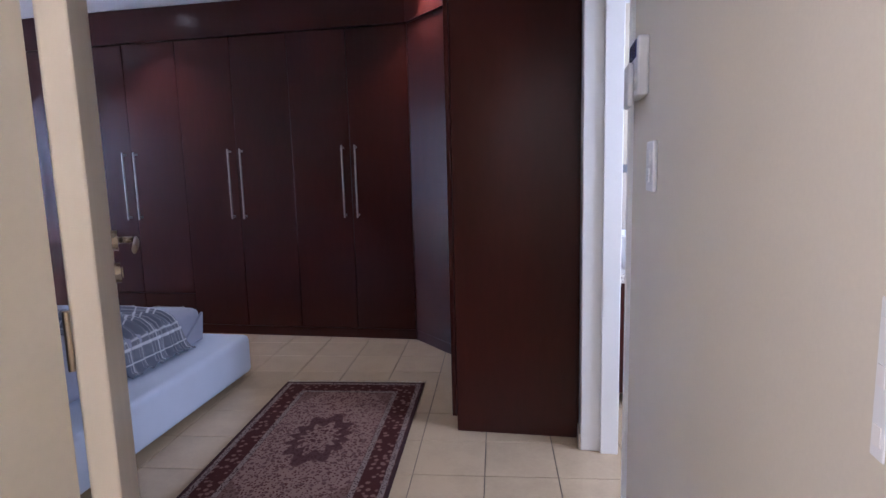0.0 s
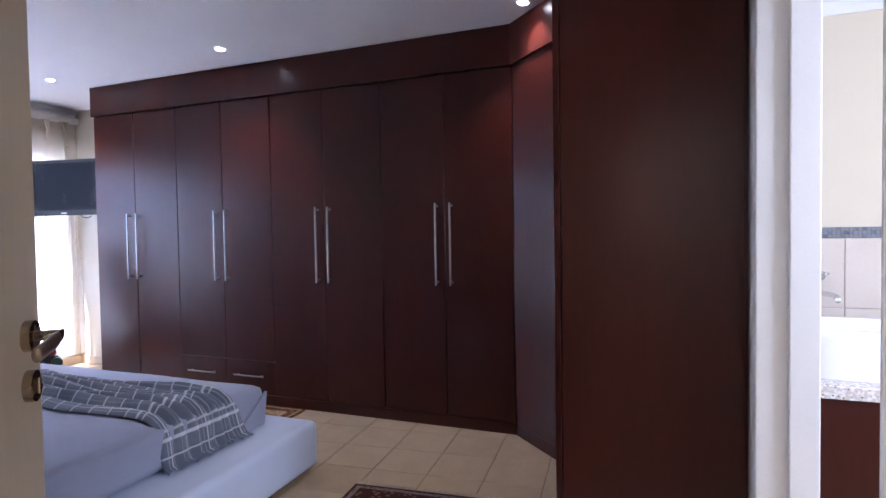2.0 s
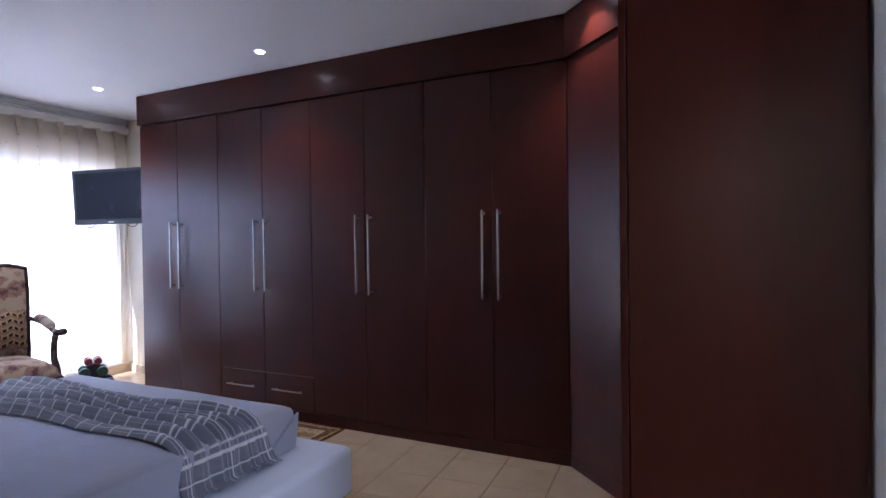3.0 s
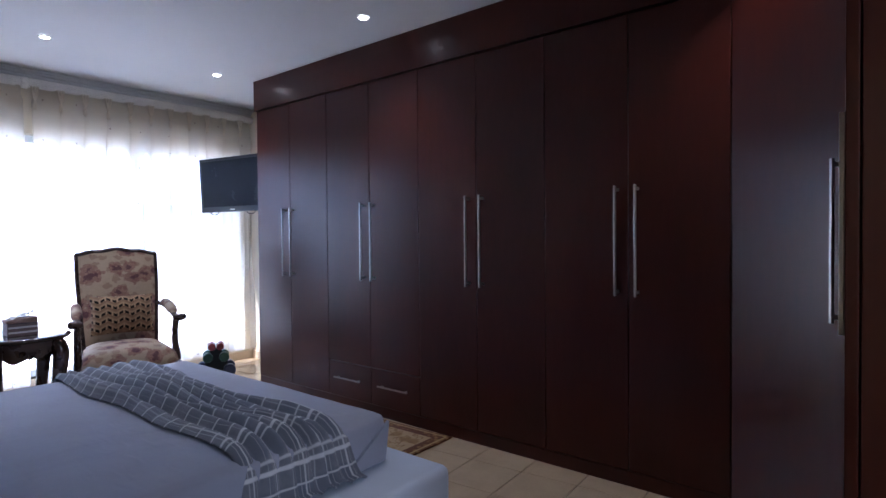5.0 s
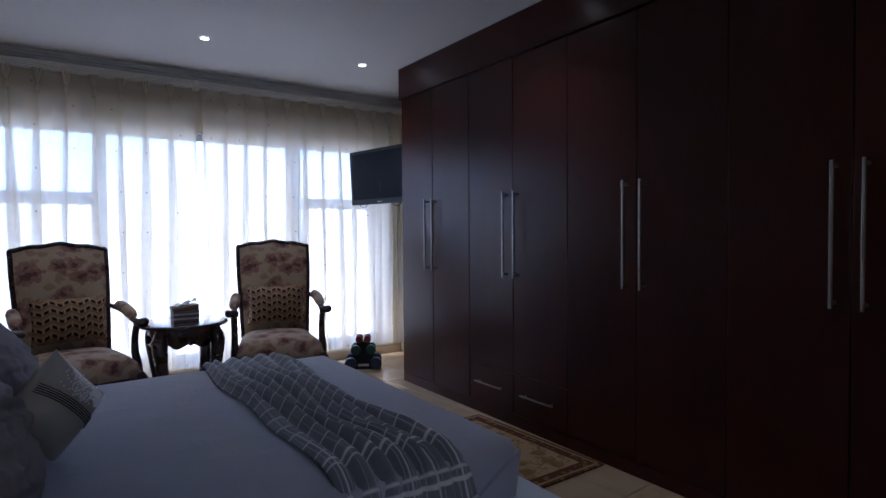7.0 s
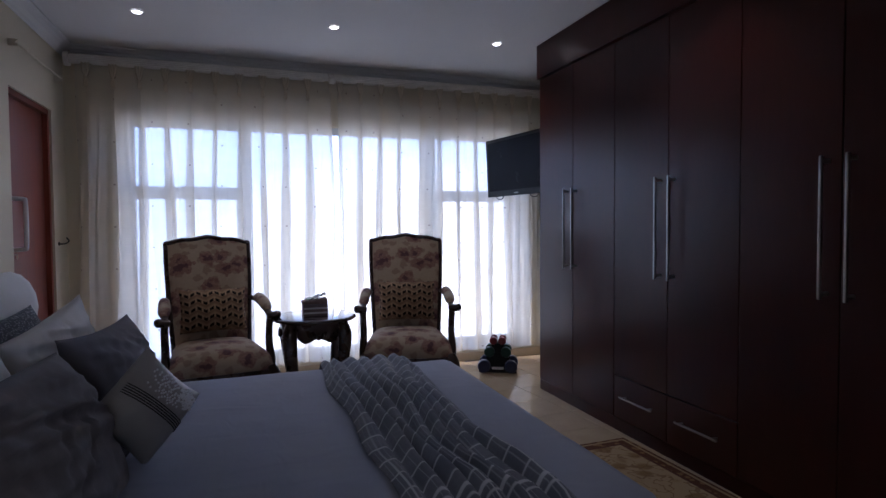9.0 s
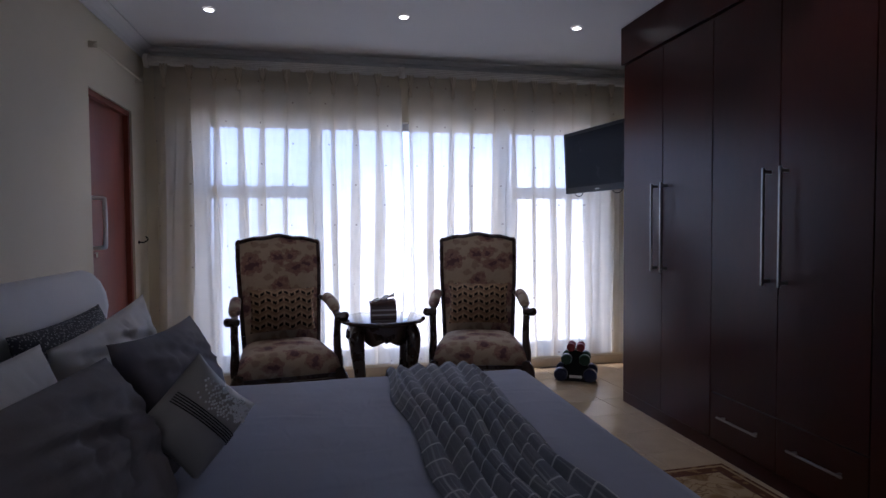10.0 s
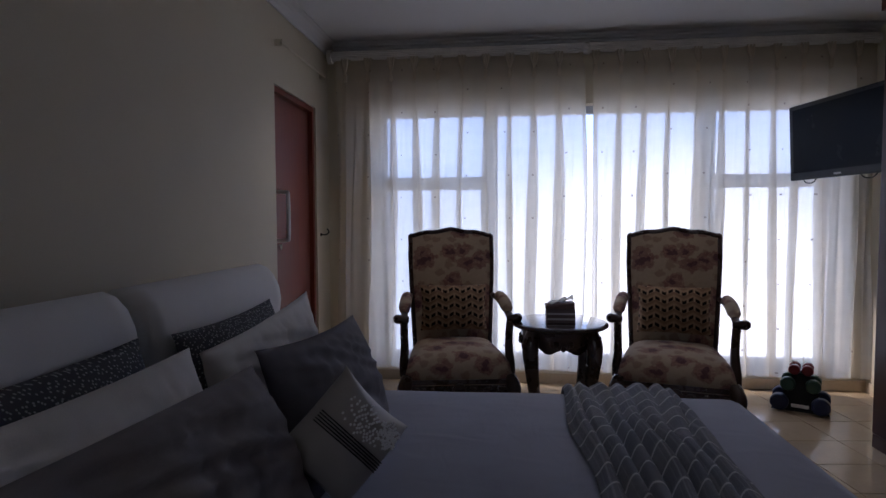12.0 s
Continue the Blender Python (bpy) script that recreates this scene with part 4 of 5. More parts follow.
pillow((-3.83, 4.53, 0.685), (-1, 0.07, -0.04), (0, -0.34, 0.9), 0.80, 0.46, 0.22, CHARCOAL, "dark charcoal pillow behind the sequinned cushion", seed=5, pinch=0.1, wrinkle=0.03)
pillow((-2.98, 4.48, 0.672), (-1, 0.15, 0.03), (0, -0.40, 0.86), 0.80, 0.46, 0.28, GREY_LINEN, "large dark grey pillow with creased cover", seed=6, wrinkle=0.06, pinch=0.02)

CW, CH, CT, CP = 0.28, 0.275, 0.2, 0.1
scatter = thing("scatter_cushion", (0, 0, 0), "pale grey satin cushion with black braid and sequins", "cushion", "pillows on the bed")
scatter.matrix_world = basis((-3.44, 4.67, 0.685), (-0.45, 0.575, 0.676), (0.443, -0.538, 0.724))
part("cover", pillow_mesh(CW, CH, CT, pinch=CP, wrinkle=0.006, seed=8, n=30), SATIN, scatter, smooth=True)


def on_cushion(u, v, lift=0.001):
    t = CT / 2 * ((1 - abs(u) ** 2.6) * (1 - abs(v) ** 2.4)) ** 0.6
    return Vector((CW / 2 * u * (1 - CP * (1 - v * v)), CH / 2 * v * (1 - CP * (1 - u * u)), t + 0.004 + lift))


for k in range(5):
    u = -0.11 + 0.055 * k
    bm = bmesh.new()
    tube(bm, [on_cushion(u, -0.97 + 1.94 * i / 18) for i in range(19)], 0.0017, 6)
    part("braid", bm, BLACK_CLOTH, scatter, "thin black braid", smooth=True)
bm = bmesh.new()
rng = random.Random(5)
# a flower of sequins in rings round its heart, with a second bloom beside it
for cu, cv, big in ((0.48, 0.25, 1.05), (0.6, -0.45, 0.75)):
    for ring, many in ((0.06, 6), (0.14, 14), (0.22, 20), (0.31, 26), (0.40, 30)):
        for k in range(many):
            a = 2 * math.pi * k / many + ring * 4
            r = big * ring * (1 + 0.16 * math.cos(6 * a)) + rng.uniform(-0.012, 0.012)
            u, v = cu + 0.75 * r * math.cos(a), cv + 1.1 * r * math.sin(a)
            if 0.16 < u < 0.95 and abs(v) < 0.9 and rng.random() < 0.85:
                ball(bm, on_cushion(u, v, 0.0), (0.0042, 0.0042, 0.002), 6)
tagged(part("sequin_flower", bm, SEQUIN, scatter, "silver sequin flower"), kind="stuff")


def blanket():
    """Bunched plaid throw across the bed, hanging over its side."""
    ob = thing("throw_blanket", (0, 0, 0), "grey and white plaid fleece throw bunched across the bed", "blanket")
    path = [(-4.60, 0.42), (-4.585, 0.48), (-4.54, 0.512)]
    path += [(-4.54 + 0.0475 * k, 0.512) for k in range(1, 37)]
    path += [(-2.80, 0.512), (-2.75, 0.503), (-2.715, 0.482), (-2.69, 0.45), (-2.68, 0.41), (-2.672, 0.37), (-2.662, 0.335), (-2.645, 0.305), (-2.615, 0.297)]
    n, rows, uvs, s = 72, [], [], 0.0
    for i, (x, z) in enumerate(path):
        a, b = path[max(i - 1, 0)], path[min(i + 1, len(path) - 1)]
        tang = Vector((b[0] - a[0], 0, b[1] - a[1])).normalized()
        up = Vector((-tang.z, 0, tang.x))
        if i:
            s += math.hypot(x - path[i - 1][0], z - path[i - 1][1])
        q = i / (len(path) - 1)
        centre = 5.59 - 0.02 * math.sin(math.pi * min(1, q * 1.1)) + 0.03 * max(0, q - 0.72) / 0.28
        half = 0.225 + 0.015 * math.sin(5 * q + 1) + 0.05 * max(0, q - 0.72) / 0.28
        hang = max(0.0, min(1.0, (q - 0.78) / 0.2))
        row, uv = [], []
        for j in range(n + 1):
            v = -1 + 2 * j / n
            drift = 0.9 * noise.noise((s * 1.1, v * 0.8, 2.0))
            w = math.pi * 3.3 * v + 2.2 * drift
            ridge = abs(math.cos(w)) ** 0.8
            amp = (0.068 - 0.034 * hang) * (1 - abs(v) ** 8) * (0.75 + 0.5 * noise.noise((s * 1.7, v * 3, 9.0)))
            lift = 0.006 + amp * (0.45 + 0.55 * min(1.0, q / 0.12)) * ridge + 0.006 * noise.noise((s * 8, v * 9, 1.0))
            y = centre + half * v + 0.02 * noise.noise((s * 2.5, v * 2, 6.0))
            row.append(Vector((x, y, z)) + up * max(0.004, lift))
            uv.append((s, (v + 1) * 0.42 + 0.012 * math.sin(w)))
        rows.append(row)
        uvs.append(uv)
    bm = bmesh.new()
    sheet(bm, rows, uvs)
    cloth = part("cloth", bm, PLAID, ob, smooth=True)
    cloth.modifiers.new("thickness", "SOLIDIFY").thickness = 0.006


blanket()


# ---- armchairs ----
def armchair():
    c = thing("armchair", (-5.62, 6.24, 0), "carved dark wood armchair with faded floral upholstery", "chair", "armchairs by the window")

    def back_x(z):
        return -0.32 - (z - 0.45) * 0.245

    def top_z(s):
        return 1.158 + 0.036 * math.cos(s * math.pi / 2) ** 1.5 + 0.006 * math.cos(3 * s * math.pi)

    def half(z):
        return 0.262 + 0.03 * min(1, (z - 0.4) / 0.55)
    rows, back_rows = [], []
    for i in range(15):
        row, brow = [], []
        for j in range(15):
            s = -1 + j / 7
            z = 0.42 + (top_z(s) - 0.008 - 0.42) * i / 14
            v = -1 + i / 7
            y = s * (half(z) - 0.008)
            row.append((back_x(z) + 0.005 + 0.05 * (1 - s ** 4) * (1 - v ** 4), y, z))
            brow.append((back_x(z) - 0.03, y, z))
        rows.append(row)
        back_rows.append(brow)
    bm = bmesh.new()
    sheet(bm, rows)
    sheet(bm, [r[::-1] for r in back_rows])
    part("backrest", bm, FLORAL, c, "floral upholstered backrest", smooth=True)
    bm = bmesh.new()
    outline = [(back_x(z), -half(z), z) for z in (0.30, 0.45, 0.65, 0.85, 1.0, 1.1)]
    outline += [(back_x(top_z(s)), s * half(1.15), top_z(s)) for s in (-1, -0.92, -0.8, -0.6, -0.4, -0.2, 0, 0.2, 0.4, 0.6, 0.8, 0.92, 1)]
    outline += [(back_x(z), half(z), z) for z in (1.1, 1.0, 0.85, 0.65, 0.45, 0.30)]
    tube(bm, curve_points(outline, 3), 0.017, 8, 1.0)
    part("back_frame", bm, DARK_WOOD, c, "dark carved back frame", smooth=True)
    # seat: crowned cushion, wider in front
    rows = []
    for i in range(17):
        a = -1 + i / 8
        row = []
        for j in range(21):
            s = -1 + j / 10
            x = -0.01 + 0.32 * math.copysign(abs(a) ** 0.9, a)
            wide = 0.285 + 0.06 * (x + 0.33) / 0.73
            edge = ((1 - abs(s) ** 7) * (1 - abs(a) ** 7)) ** 0.45
            bulge = 1 + 0.03 * math.sin(math.pi * edge)
            row.append((x * bulge, s * wide * bulge, 0.285 + 0.17 * edge + 0.03 * (1 - s * s) * (1 - a * a)))
        rows.append(row)
    bm = bmesh.new()
    sheet(bm, rows)
    bmesh.ops.holes_fill(bm, edges=[e for e in bm.edges if e.is_boundary], sides=0)
    part("seat", bm, FLORAL, c, "floral upholstered seat", smooth=True)
    # carved rails round the seat
    for axis, at, lim in (("front", 0.295, 0.31), ("left", -0.318, 0.29), ("right", 0.318, 0.29)):
        bm = bmesh.new()
        n = 36
        for d in (-0.014, 0.014):
            top, low = [], []
            for k in range(n + 1):
                s = -1 + 2 * k / n
                zl = 0.225 - 0.035 * math.cos(s * math.pi) ** 2 + 0.012 * math.cos(s * 4 * math.pi)
                p = (at + d, s * lim) if axis == "front" else (-0.01 + s * lim, at + d)
                top.append(bm.verts.new((*p, 0.318)))
                low.append(bm.verts.new((*p, zl)))
            for k in range(n):
                bm.faces.new((top[k], top[k + 1], low[k + 1], low[k]))
            if d < 0:
                keep = (top, low)
        for k in range(n):
            bm.faces.new((keep[0][k], keep[0][k + 1], top[k + 1], top[k]))
            bm.faces.new((keep[1][k], low[k], low[k + 1], keep[1][k + 1]))
        if axis == "front":
            for k in (-1, 1):
                tube(bm, [(at + 0.018, k * 0.0 + 0.035 * math.cos(a), 0.255 + 0.035 * math.sin(a)) for a in [k * math.pi * q / 10 + math.pi / 2 for q in range(11)]], 0.008, 6)
                for q in range(5):
                    ball(bm, (at + 0.014, k * (0.08 + 0.045 * q), 0.262 - 0.008 * (q % 2)), (0.012, 0.024, 0.014 + 0.004 * (q % 2)), 8)
        part("seat_rail", bm, DARK_WOOD, c, "carved dark wood seat rail")
    for y in (-1, 1):
        bm = bmesh.new()
        tube(bm, curve_points([(0.27, y * 0.305, 0.33), (0.305, y * 0.325, 0.26), (0.30, y * 0.322, 0.17), (0.275, y * 0.31, 0.08), (0.295, y * 0.32, 0.02), (0.305, y * 0.323, 0.0)], 4), curve_values([0.036, 0.046, 0.032, 0.02, 0.026, 0.03], 4), 10)
        part("leg", bm, DARK_WOOD, c, smooth=True)
        bm = bmesh.new()
        tube(bm, curve_points([(-0.31, y * 0.268, 0.33), (-0.335, y * 0.27, 0.18), (-0.39, y * 0.272, 0.0)], 4), 0.022, 8)
        part("leg", bm, DARK_WOOD, c, smooth=True)
        bm = bmesh.new()
        tube(bm, curve_points([(back_x(0.74), y * 0.288, 0.735), (-0.22, y * 0.308, 0.728), (-0.05, y * 0.322, 0.705), (0.10, y * 0.328, 0.672), (0.17, y * 0.332, 0.664), (0.205, y * 0.334, 0.664)], 5), curve_values([0.018, 0.02, 0.021, 0.022, 0.028, 0.025], 5), 10)
        tube(bm, curve_points([(0.19, y * 0.30, 0.662), (0.195, y * 0.34, 0.664), (0.20, y * 0.375, 0.668), (0.20, y * 0.392, 0.668)], 4), curve_values([0.02, 0.026, 0.028, 0.014], 4), 12)
        tube(bm, curve_points([(0.16, y * 0.33, 0.655), (0.105, y * 0.33, 0.56), (0.11, y * 0.328, 0.46), (0.16, y * 0.33, 0.37), (0.18, y * 0.325, 0.31)], 5), curve_values([0.025, 0.024, 0.026, 0.03, 0.031], 5), 10)
        arm = part("arm", bm, DARK_WOOD, c, "dark scrolled wooden arm", smooth=True)
        bm = bmesh.new()
        tube(bm, curve_points([(-0.27, y * 0.308, 0.745), (-0.22, y * 0.316, 0.75), (-0.08, y * 0.322, 0.735), (0.04, y * 0.328, 0.705), (0.09, y * 0.33, 0.69)], 5), curve_values([0.012, 0.034, 0.039, 0.036, 0.014], 5), 12)
        part("arm_pad", bm, FLORAL, arm, "floral padded armrest", smooth=True)
    return c


chair = armchair()


def chair_pose(y, turn):
    """Turned about the foot of its back."""
    return pose(-6.03, y, 0, 0, 0, turn) @ pose(0.41, 0, 0)


chair.matrix_world = chair_pose(6.24, -14)
copy_thing(chair, chair_pose(4.715, 9))
for y, turn in ((6.24, -14), (4.715, 9)):
    ob = part("lumbar_cushion", pillow_mesh(0.45, 0.31, 0.22, pinch=0.05, wrinkle=0.004, seed=y), WEAVE, smooth=True)
    ob.matrix_world = chair_pose(y, turn) @ basis((-0.205, 0, 0.675), (0, 1, 0), (-0.22, 0, 1))
    tagged(ob, "tan and black zigzag woven cushion on the armchair", "cushion", "cushions on the armchairs")


# ---- side table, box of tissues ----
def side_table():
    c = thing("side_table", (-5.53, 5.43, 0), "round dark carved side table with a polished top", "table")
    bm = bmesh.new()
    prof = [(0.0, 0.645), (0.27, 0.645), (0.285, 0.642), (0.293, 0.634), (0.293, 0.626), (0.282, 0.616), (0.262, 0.610), (0.0, 0.610)]
    rows = [[(r * math.cos(2 * math.pi * k / 48), r * math.sin(2 * math.pi * k / 48), z) for k in range(49)] for r, z in prof]
    sheet(bm, rows)
    bmesh.ops.remove_doubles(bm, verts=bm.verts[:], dist=0.0005)
    part("tabletop", bm, GLOSS_TOP, c, "polished dark round top", smooth=True)
    bm = bmesh.new()
    rows = []
    for r, low in ((0.235, 0), (0.235, 1), (0.215, 1), (0.215, 0)):
        rows.append([(r * math.cos(a), r * math.sin(a), 0.611 if not low else 0.525 - 0.03 * abs(math.cos(2 * a)) ** 0.6 + 0.018 * math.cos(8 * a)) for a in [2 * math.pi * k / 96 for k in range(97)]])
    sheet(bm, rows)
    for k in range(4):
        a = math.pi / 2 * k
        for q in (-2, -1, 0, 1, 2):
            b = a + q * 0.1
            ball(bm, (0.238 * math.cos(b), 0.238 * math.sin(b), 0.545 - 0.012 * (2 - abs(q))), (0.014, 0.014, 0.02), 8)
    part("apron", bm, DARK_WOOD, c, "carved scalloped apron")
    for k in range(4):
        a = math.pi / 4 + math.pi / 2 * k
        d = Vector((math.cos(a), math.sin(a), 0))
        bm = bmesh.new()
        tube(bm, curve_points([d * 0.235 + Vector((0, 0, 0.605)), d * 0.262 + Vector((0, 0, 0.52)), d * 0.245 + Vector((0, 0, 0.35)), d * 0.215 + Vector((0, 0, 0.16)), d * 0.225 + Vector((0, 0, 0.05)), d * 0.255 + Vector((0, 0, 0))], 4), curve_values([0.04, 0.05, 0.04, 0.032, 0.029, 0.036], 4), 10)
        part("leg", bm, DARK_WOOD, c, smooth=True)


side_table()
tis = thing("tissue_box", (-5.50, 5.43, 0.646), "dark patterned tissue box with a tissue pulled up", "tissue box")
part("carton", boxes(((-0.06, -0.085, 0.0), (0.06, 0.085, 0.082)), bevel=0.003), CARD, tis, "mauve card carton")
for z in (0.018, 0.05):
    part("printed_band", boxes(((0.0602, -0.08, z), (0.0612, 0.08, z + 0.012))), TISSUE, tis, "pale printed band")
bm = bmesh.new()
box(bm, (-0.062, -0.09, 0.084), (0.062, 0.082, 0.106), 0.006)
for v in bm.verts:
    v.co.z += 0.16 * max(0.0, v.co.y + 0.02) if v.co.z > 0.095 else 0.0
part("packet", bm, PAPER, tis, "dark paper packet lying on the carton")
bm = bmesh.new()
rows = [[(-0.045 + 0.02 * i + 0.01 * math.sin(j), -0.07 + 0.018 * j, 0.11 + 0.026 * (j / 8) ** 2 + 0.03 * abs(math.sin(0.9 * j + 0.6 * i)) * (0.4 + 0.6 * j / 8)) for j in range(9)] for i in range(5)]
sheet(bm, rows)
part("tissue", bm, TISSUE, tis, "crumpled white tissue").modifiers.new("thickness", "SOLIDIFY").thickness = 0.003


# ---- dumbbells ----
def dumbbells():
    at, k1, TURN = (-5.96, 7.05, 0), 1.1, 62.0
    ca, sa = math.cos(radians(TURN)), math.sin(radians(TURN))
    m0 = thing("dumbbell_stand", at, "black plastic pyramid stand holding vinyl dumbbells", "stand", turn=TURN)
    bm = bmesh.new()
    for y in (-0.052, 0.052):
        pts = [(-0.15, 0.0), (0.15, 0.0), (0.13, 0.05), (0.095, 0.055), (0.085, 0.14), (0.055, 0.15), (0.045, 0.23), (-0.045, 0.23), (-0.055, 0.15), (-0.085, 0.14), (-0.095, 0.055), (-0.13, 0.05)]
        a = [bm.verts.new((x, y * (1 - z * 1.6) - 0.008, z)) for x, z in pts]
        b = [bm.verts.new((x, y * (1 - z * 1.6) + 0.008, z)) for x, z in pts]
        for k in range(len(pts)):
            bm.faces.new((a[k], a[(k + 1) % len(pts)], b[(k + 1) % len(pts)], b[k]))
        bm.faces.new(a)
        bm.faces.new(b[::-1])
    box(bm, (-0.015, -0.05, 0.02), (0.015, 0.05, 0.05))
    bmesh.ops.scale(bm, vec=(k1, k1, k1), verts=bm.verts[:])
    part("side_frame", bm, BLACK, m0)
    part("front_plate", boxes(((-0.05, -0.072, 0.028), (0.05, -0.066, 0.05)), bevel=0.002), PLASTIC, m0, "pale label plate")
    for mat, word, r, gap, z, x in [(a, b, *[k1 * q for q in c]) for a, b, *c in ((BLUE_VINYL, "large blue", 0.052, 0.088, 0.058, 0.105), (GREEN_VINYL, "green", 0.043, 0.062, 0.165, 0.065), (RED_VINYL, "small red", 0.033, 0.040, 0.25, 0.034))]:
        for s in (1, -1):
            d = thing("dumbbell", (at[0] + s * x * ca, at[1] + s * x * sa, z), word + " vinyl dumbbell resting on the black stand", "dumbbell", "dumbbells on the stand", turn=TURN)
            for q in (-1, 1):
                bm = bmesh.new()
                made = bmesh.ops.create_cone(bm, cap_ends=True, segments=8, radius1=r, radius2=r, depth=r * 1.25, matrix=pose(0, q * gap, 0, 90, 0, 0) @ pose(0, 0, 0, 0, 0, 22.5))["verts"]
                bmesh.ops.bevel(bm, geom=list({e for v in made for e in v.link_edges}), offset=r * 0.22, segments=2, profile=0.5, affect="EDGES", clamp_overlap=True)
                part("head", bm, mat, d)
            bm = bmesh.new()
            cyl(bm, (0, -gap, 0), (0, gap, 0), 0.013)
            part("grip", bm, mat, d)


dumbbells()

# ---- television ----
tv = thing("television", (-5.81, 7.14, 1.785), "black flat television on a wall arm", "television")
tv.matrix_world = basis((-5.81, 7.145, 1.785), (1, 0.17, 0), (0, -0.05, 1))
part("casing", boxes(((-0.445, -0.255, -0.045), (0.445, 0.255, 0.0)), bevel=0.008), BLACK, tv)
part("screen", boxes(((-0.405, -0.205, 0.0), (0.405, 0.225, 0.0025))), SCREEN, tv, "dark glossy screen")
part("badge", boxes(((-0.03, -0.238, 0.0), (0.03, -0.228, 0.0015))), STEEL, tv)
part("mount_plate", boxes(((-0.1, -0.1, -0.075), (0.1, 0.1, -0.046)), bevel=0.003), BLACK, tv)
bm = bmesh.new()
tube(bm, [(0.0, 0.0, -0.07), (0.15, 0.0, -0.3), (0.05, 0.0, -0.53)], 0.022, 8)
part("wall_arm", bm, BLACK, tv)
for k in (0, 1):
    bm = bmesh.new()
    x = -0.34 + k * 0.5
    tube(bm, curve_points([(x, -0.25, -0.02), (x + 0.03, -0.275, -0.02), (x + 0.09, -0.278, -0.02), (x + 0.13, -0.25, -0.02)], 4), 0.004, 6)
    part("cable", bm, BLACK, tv)

# ---- rugs ----
rug = thing("rug", (-1.645, 5.425, 0.002), "dark red Persian rug with medallion beside the bed", "rug", turn=5.6)
bm = bmesh.new()
box(bm, (-0.44, -0.75, 0), (0.44, 0.75, 0.009), 0.003, 1)
part("field", bm, PERSIAN, rug)
bm = bmesh.new()
rng = random.Random(3)
for end in (-1, 1):
    for k in range(110):
        x = -0.435 + 0.87 * k / 109
        a = rng.uniform(-0.012, 0.012)
        tube(bm, [(x, end * 0.75, 0.004), (x + a * 0.5, end * 0.77, 0.0035), (x + a, end * (0.785 + rng.uniform(0, 0.01)), 0.002)], 0.0017, 4)
tagged(part("fringe", bm, FRINGE, rug, "pale cotton fringe"), kind="stuff")
rug2 = thing("rug", (-3.68, 6.79, 0.002), "gold and beige patterned rug before the wardrobe", "rug", turn=2)
bm = bmesh.new()
box(bm, (-0.53, -0.30, 0), (0.53, 0.30, 0.009), 0.003, 1)
part("field", bm, GOLD_RUG, rug2)

# ---- bathroom ----
structure("wall_bath_back", boxes(((-0.215, 6.62, 0), (1.9, 6.78, CEIL))), PLASTER, "cream painted bathroom wall above the tiles", "wall")
structure("wall_bath_east", boxes(((1.75, 3.4, 0), (1.9, 6.62, CEIL))), PLASTER, "cream painted bathroom wall", "wall")
structure("wall_bath_south", boxes(((KX + 0.15, 3.4, 0), (1.75, 3.55, CEIL))), PLASTER, "cream painted bathroom wall", "wall")
structure("wall_passage_end", boxes(((-1.30, 0.15, 0), (KX + 0.15, 0.3, CEIL))), PLASTER, "cream plastered passage end wall", "wall")
structure("ceiling_bathroom", boxes(((KX + 0.15, 3.4, 2.36), (1.75, 6.62, 2.40))), CEILING, "white lowered bathroom ceiling", "ceiling")
bm = bmesh.new()
prism(bm, COVE, (-0.21, 6.619, 2.359), (1.75, 6.619, 2.359), (0, -1, 0))
structure("cornice_bathroom", bm, CEILING, "white cove cornice in the bathroom", "cornice")
splash = structure("tile_wall_bathroom", boxes(((-0.213, 6.612, 0), (1.75, 6.619, 1.27))), PALE_GROUT, "grout bed behind beige bathroom wall tiles", "tiled wall")
tile_mesh = None
for i in range(6):
    for j in range(4):
        if tile_mesh is None:
            ob = part("tile", boxes(((0.0015, -0.007, 0.0015), (0.3285, 0, 0.3155)), bevel=0.0015, seg=1), WALL_TILE, splash)
            tile_mesh = ob.data
        else:
            ob = new("tile", tile_mesh)
            ob.parent = splash
        ob.location = (-0.21 + 0.33 * i, 6.6118, 0.005 + 0.317 * j)
band = structure("mosaic_band", boxes(((-0.213, 6.61, 1.272), (1.75, 6.619, 1.322))), GROUT, "dark mosaic band above the bathroom tiles", "mosaic")
stone = None
for i in range(40):
    for j in range(3):
        if stone is None:
            ob = part("mosaic_tile", boxes(((0.001, -0.004, 0.001), (0.0155, 0, 0.0155))), MOSAIC, band)
            stone = ob.data
        else:
            ob = new("mosaic_tile", stone)
            ob.parent = band
        ob.location = (-0.21 + 0.0165 * i, 6.6098, 1.273 + 0.0163 * j)

vanity = thing("vanity_cabinet", (-0.205, 5.98, 0), "dark mahogany vanity cabinet under the basin", "cabinet")
part("body", boxes(((0.0, 0.02, 0.09), (1.4, 0.625, 0.703))), MAHOGANY, vanity)
for k in range(3):
    d = part("door", boxes(((0.003 + 0.466 * k, 0.0, 0.095), (0.463 + 0.466 * k, 0.018, 0.7)), bevel=0.002), MAHOGANY, vanity)
    part("handle", boxes(((0.41 + 0.466 * k, -0.03, 0.45), (0.42 + 0.466 * k, -0.02, 0.62)), ((0.41 + 0.466 * k, -0.025, 0.47), (0.42 + 0.466 * k, 0, 0.48)), ((0.41 + 0.466 * k, -0.025, 0.59), (0.42 + 0.466 * k, 0, 0.60))), STEEL, d)
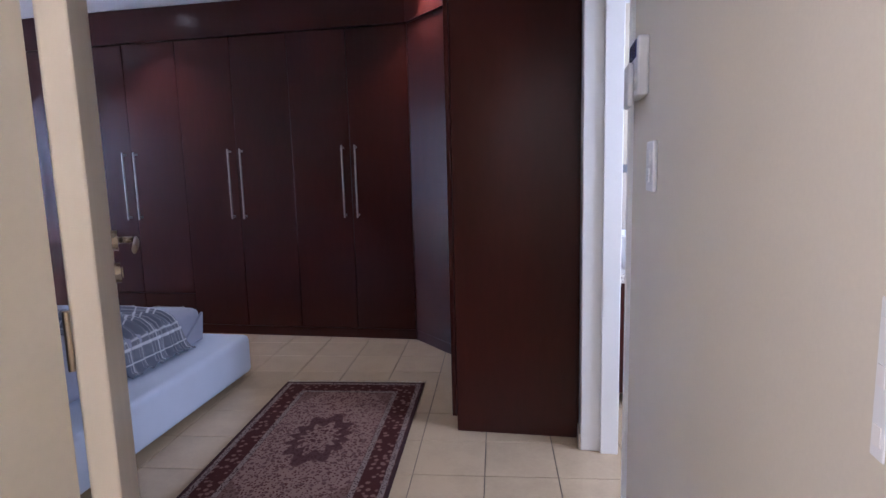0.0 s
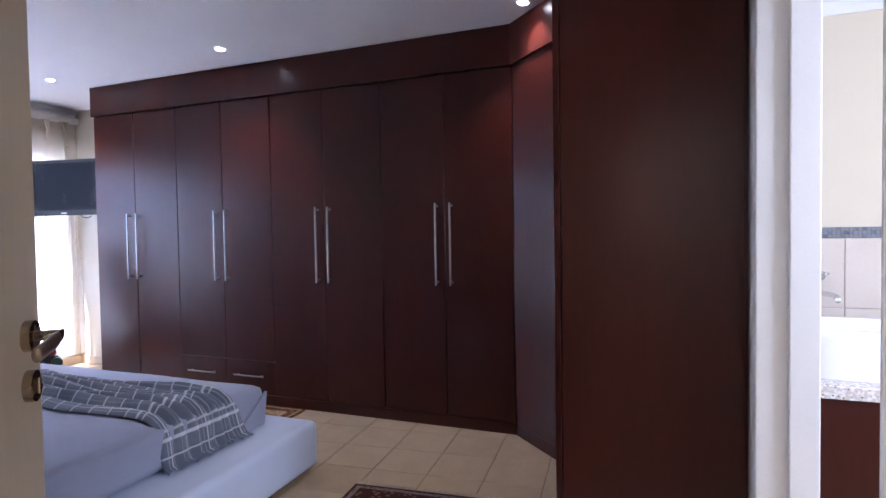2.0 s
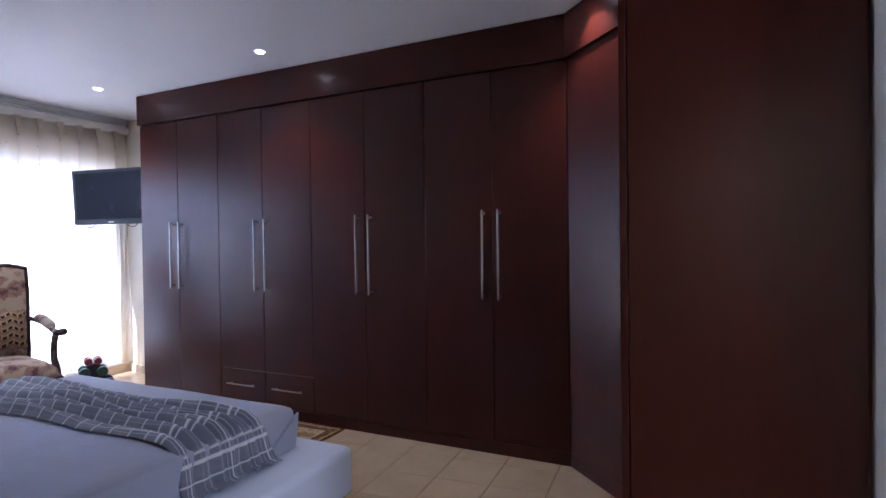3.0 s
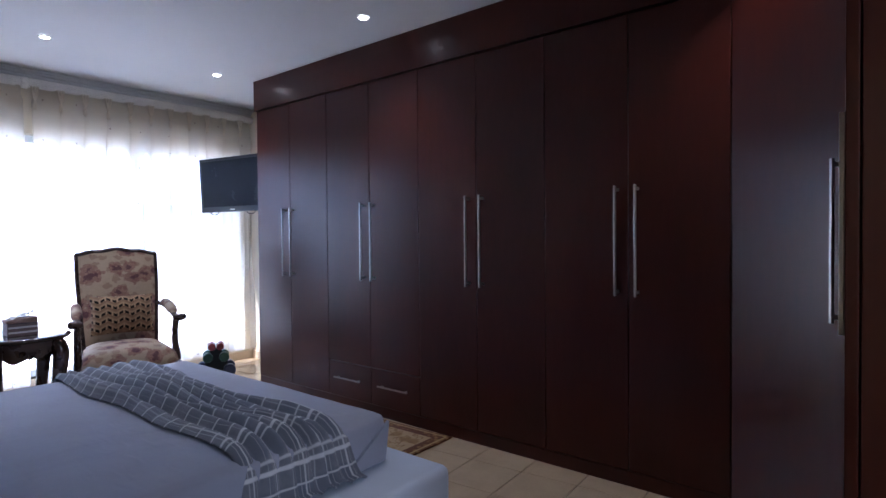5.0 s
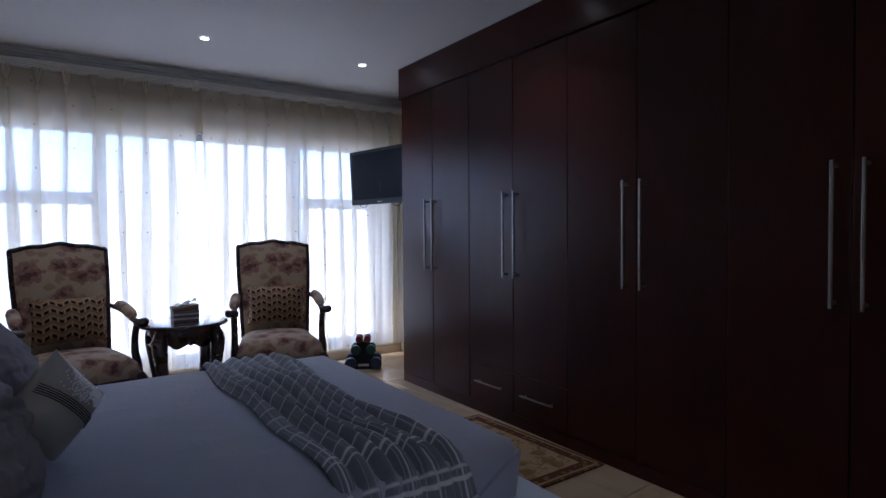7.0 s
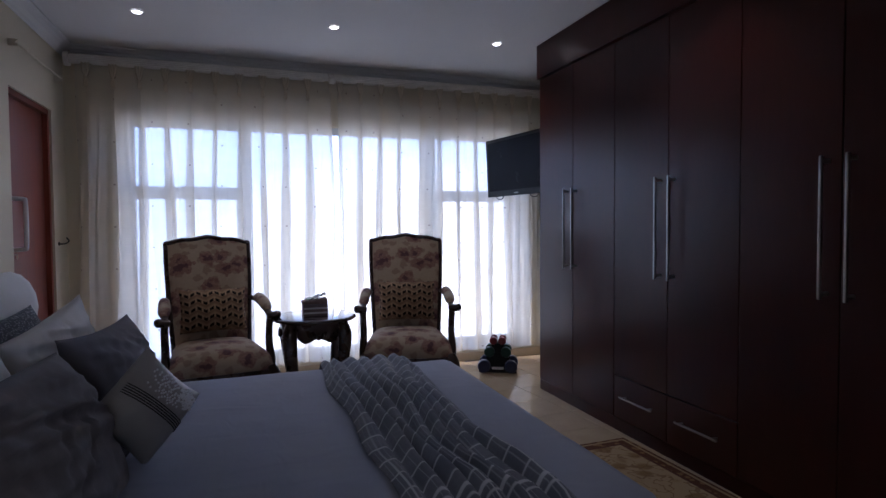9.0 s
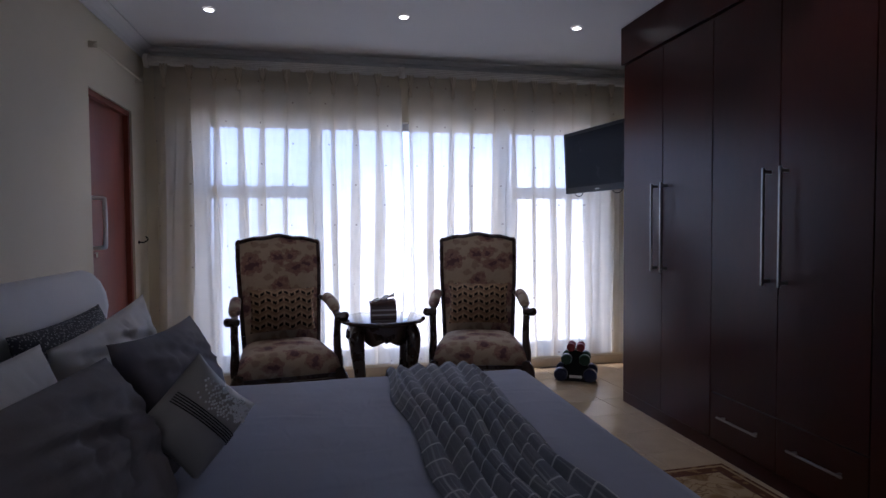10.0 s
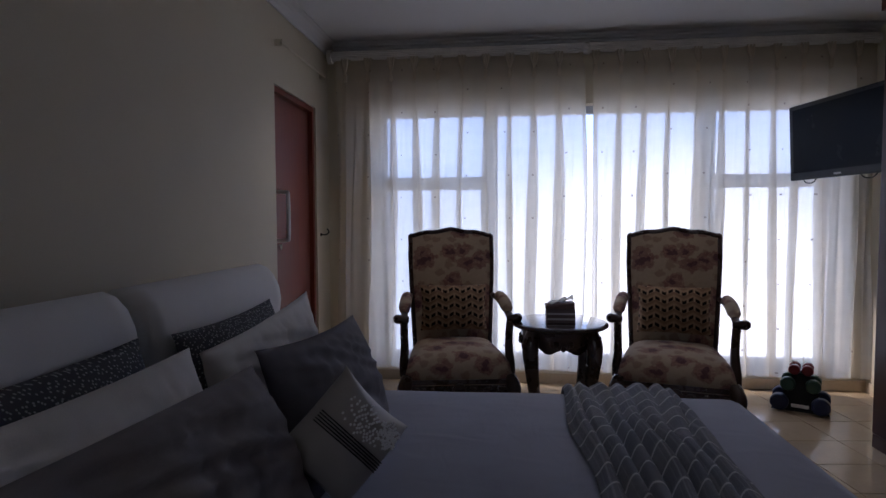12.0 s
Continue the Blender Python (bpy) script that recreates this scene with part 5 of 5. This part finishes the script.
for x in (0.05, 0.7, 1.35):
    bm = bmesh.new()
    cyl(bm, (x, 0.06, 0), (x, 0.06, 0.09), 0.02, seg=14)
    part("foot", bm, STEEL, vanity, "round steel foot")
counter = part("granite_slab", boxes(((-0.207, 5.955, 0.705), (1.2, 6.608, 0.752)), bevel=0.004), GRANITE)
tagged(counter, "speckled granite top on the vanity cabinet", "countertop")


def basin():
    b = thing("basin", (-0.15, 6.02, 0.753), "white rectangular ceramic vessel basin on granite", "basin")
    w, d, h, n = 0.52, 0.38, 0.19, 40

    def loop(sx, sy, z, p=6.0):
        out = []
        for k in range(n + 1):
            a = 2 * math.pi * k / n
            c, s = math.cos(a), math.sin(a)
            out.append((w / 2 + sx * math.copysign(abs(c) ** (2 / p), c), d / 2 + sy * math.copysign(abs(s) ** (2 / p), s), z))
        return out
    bm = bmesh.new()
    sheet(bm, [loop(w / 2 - 0.03, d / 2 - 0.03, 0.0), loop(w / 2 - 0.005, d / 2 - 0.005, h - 0.03), loop(w / 2, d / 2, h - 0.004), loop(w / 2 - 0.004, d / 2 - 0.004, h), loop(w / 2 - 0.018, d / 2 - 0.018, h), loop(w / 2 - 0.024, d / 2 - 0.024, h - 0.01), loop(w / 2 - 0.05, d / 2 - 0.05, 0.03), loop(0.02, 0.02, 0.02, 2.0)])
    part("bowl", bm, CERAMIC, b, smooth=True)
    bm = bmesh.new()
    cyl(bm, (w / 2, d / 2, 0.018), (w / 2, d / 2, 0.026), 0.022)
    part("waste", bm, CHROME, b)


basin()
tap = thing("wall_tap", (0.02, 6.604, 1.03), "chrome wall-mounted basin tap with lever", "tap")
bm = bmesh.new()
tube(bm, curve_points([(0, 0, 0), (0, -0.08, 0), (0.02, -0.2, 0.0), (0.02, -0.24, -0.015)], 4), 0.012, 10)
part("spout", bm, CHROME, tap, smooth=True)
bm = bmesh.new()
cyl(bm, (0, 0, 0.075), (0, -0.035, 0.075), 0.02)
tube(bm, [(0, -0.03, 0.075), (0.01, -0.12, 0.09)], 0.006, 8)
part("lever", bm, CHROME, tap, smooth=True)

# ---- floor tiles, laid a little askew to the walls ----
floor = bpy.data.objects["floor"]
PITCH, SKEW = 0.3165, radians(5.4)
slab = None
kept, count = [], 0
for i in range(-26, 26):
    for j in range(-10, 26):
        lx, ly = (i + 0.5) * PITCH, (j + 0.5) * PITCH
        x = -0.79 + lx * math.cos(SKEW) - ly * math.sin(SKEW)
        y = 5.20 + lx * math.sin(SKEW) + ly * math.cos(SKEW)
        room = WX - 0.1 < x < -0.1 and 3.3 < y < 7.75
        bath = -0.3 < x < 1.8 and 4.6 < y < 6.2
        under_bed = -4.5 < x < -2.75 and 3.9 < y < 5.9
        in_run = x > W0 + 0.2 and y > FACE_Y + 0.2
        if (room or bath) and not under_bed and not in_run:
            kept.append((x, y))
kept.sort(key=lambda p: (p[0] + 2.0) ** 2 + (p[1] - 5.5) ** 2)
for x, y in kept[:300]:
    if slab is None:
        a = PITCH / 2 - 0.002
        slab_ob = part("tile", boxes(((-a, -a, -0.006), (a, a, 0.0)), bevel=0.0015, seg=1), TILE, floor)
        slab = slab_ob.data
        ob = slab_ob
    else:
        ob = new("tile", slab)
        ob.parent = floor
    ob.matrix_local = Matrix.Translation((x, y, 0)) @ Matrix.Rotation(SKEW, 4, "Z")
if len(kept) > 300:
    bm = bmesh.new()
    for x, y in kept[300:]:
        box(bm, (-a, -a, -0.006), (a, a, 0.0), m=Matrix.Translation((x, y, 0)) @ Matrix.Rotation(SKEW, 4, "Z"))
    tagged(part("far_tiles", bm, TILE, floor), kind="stuff")
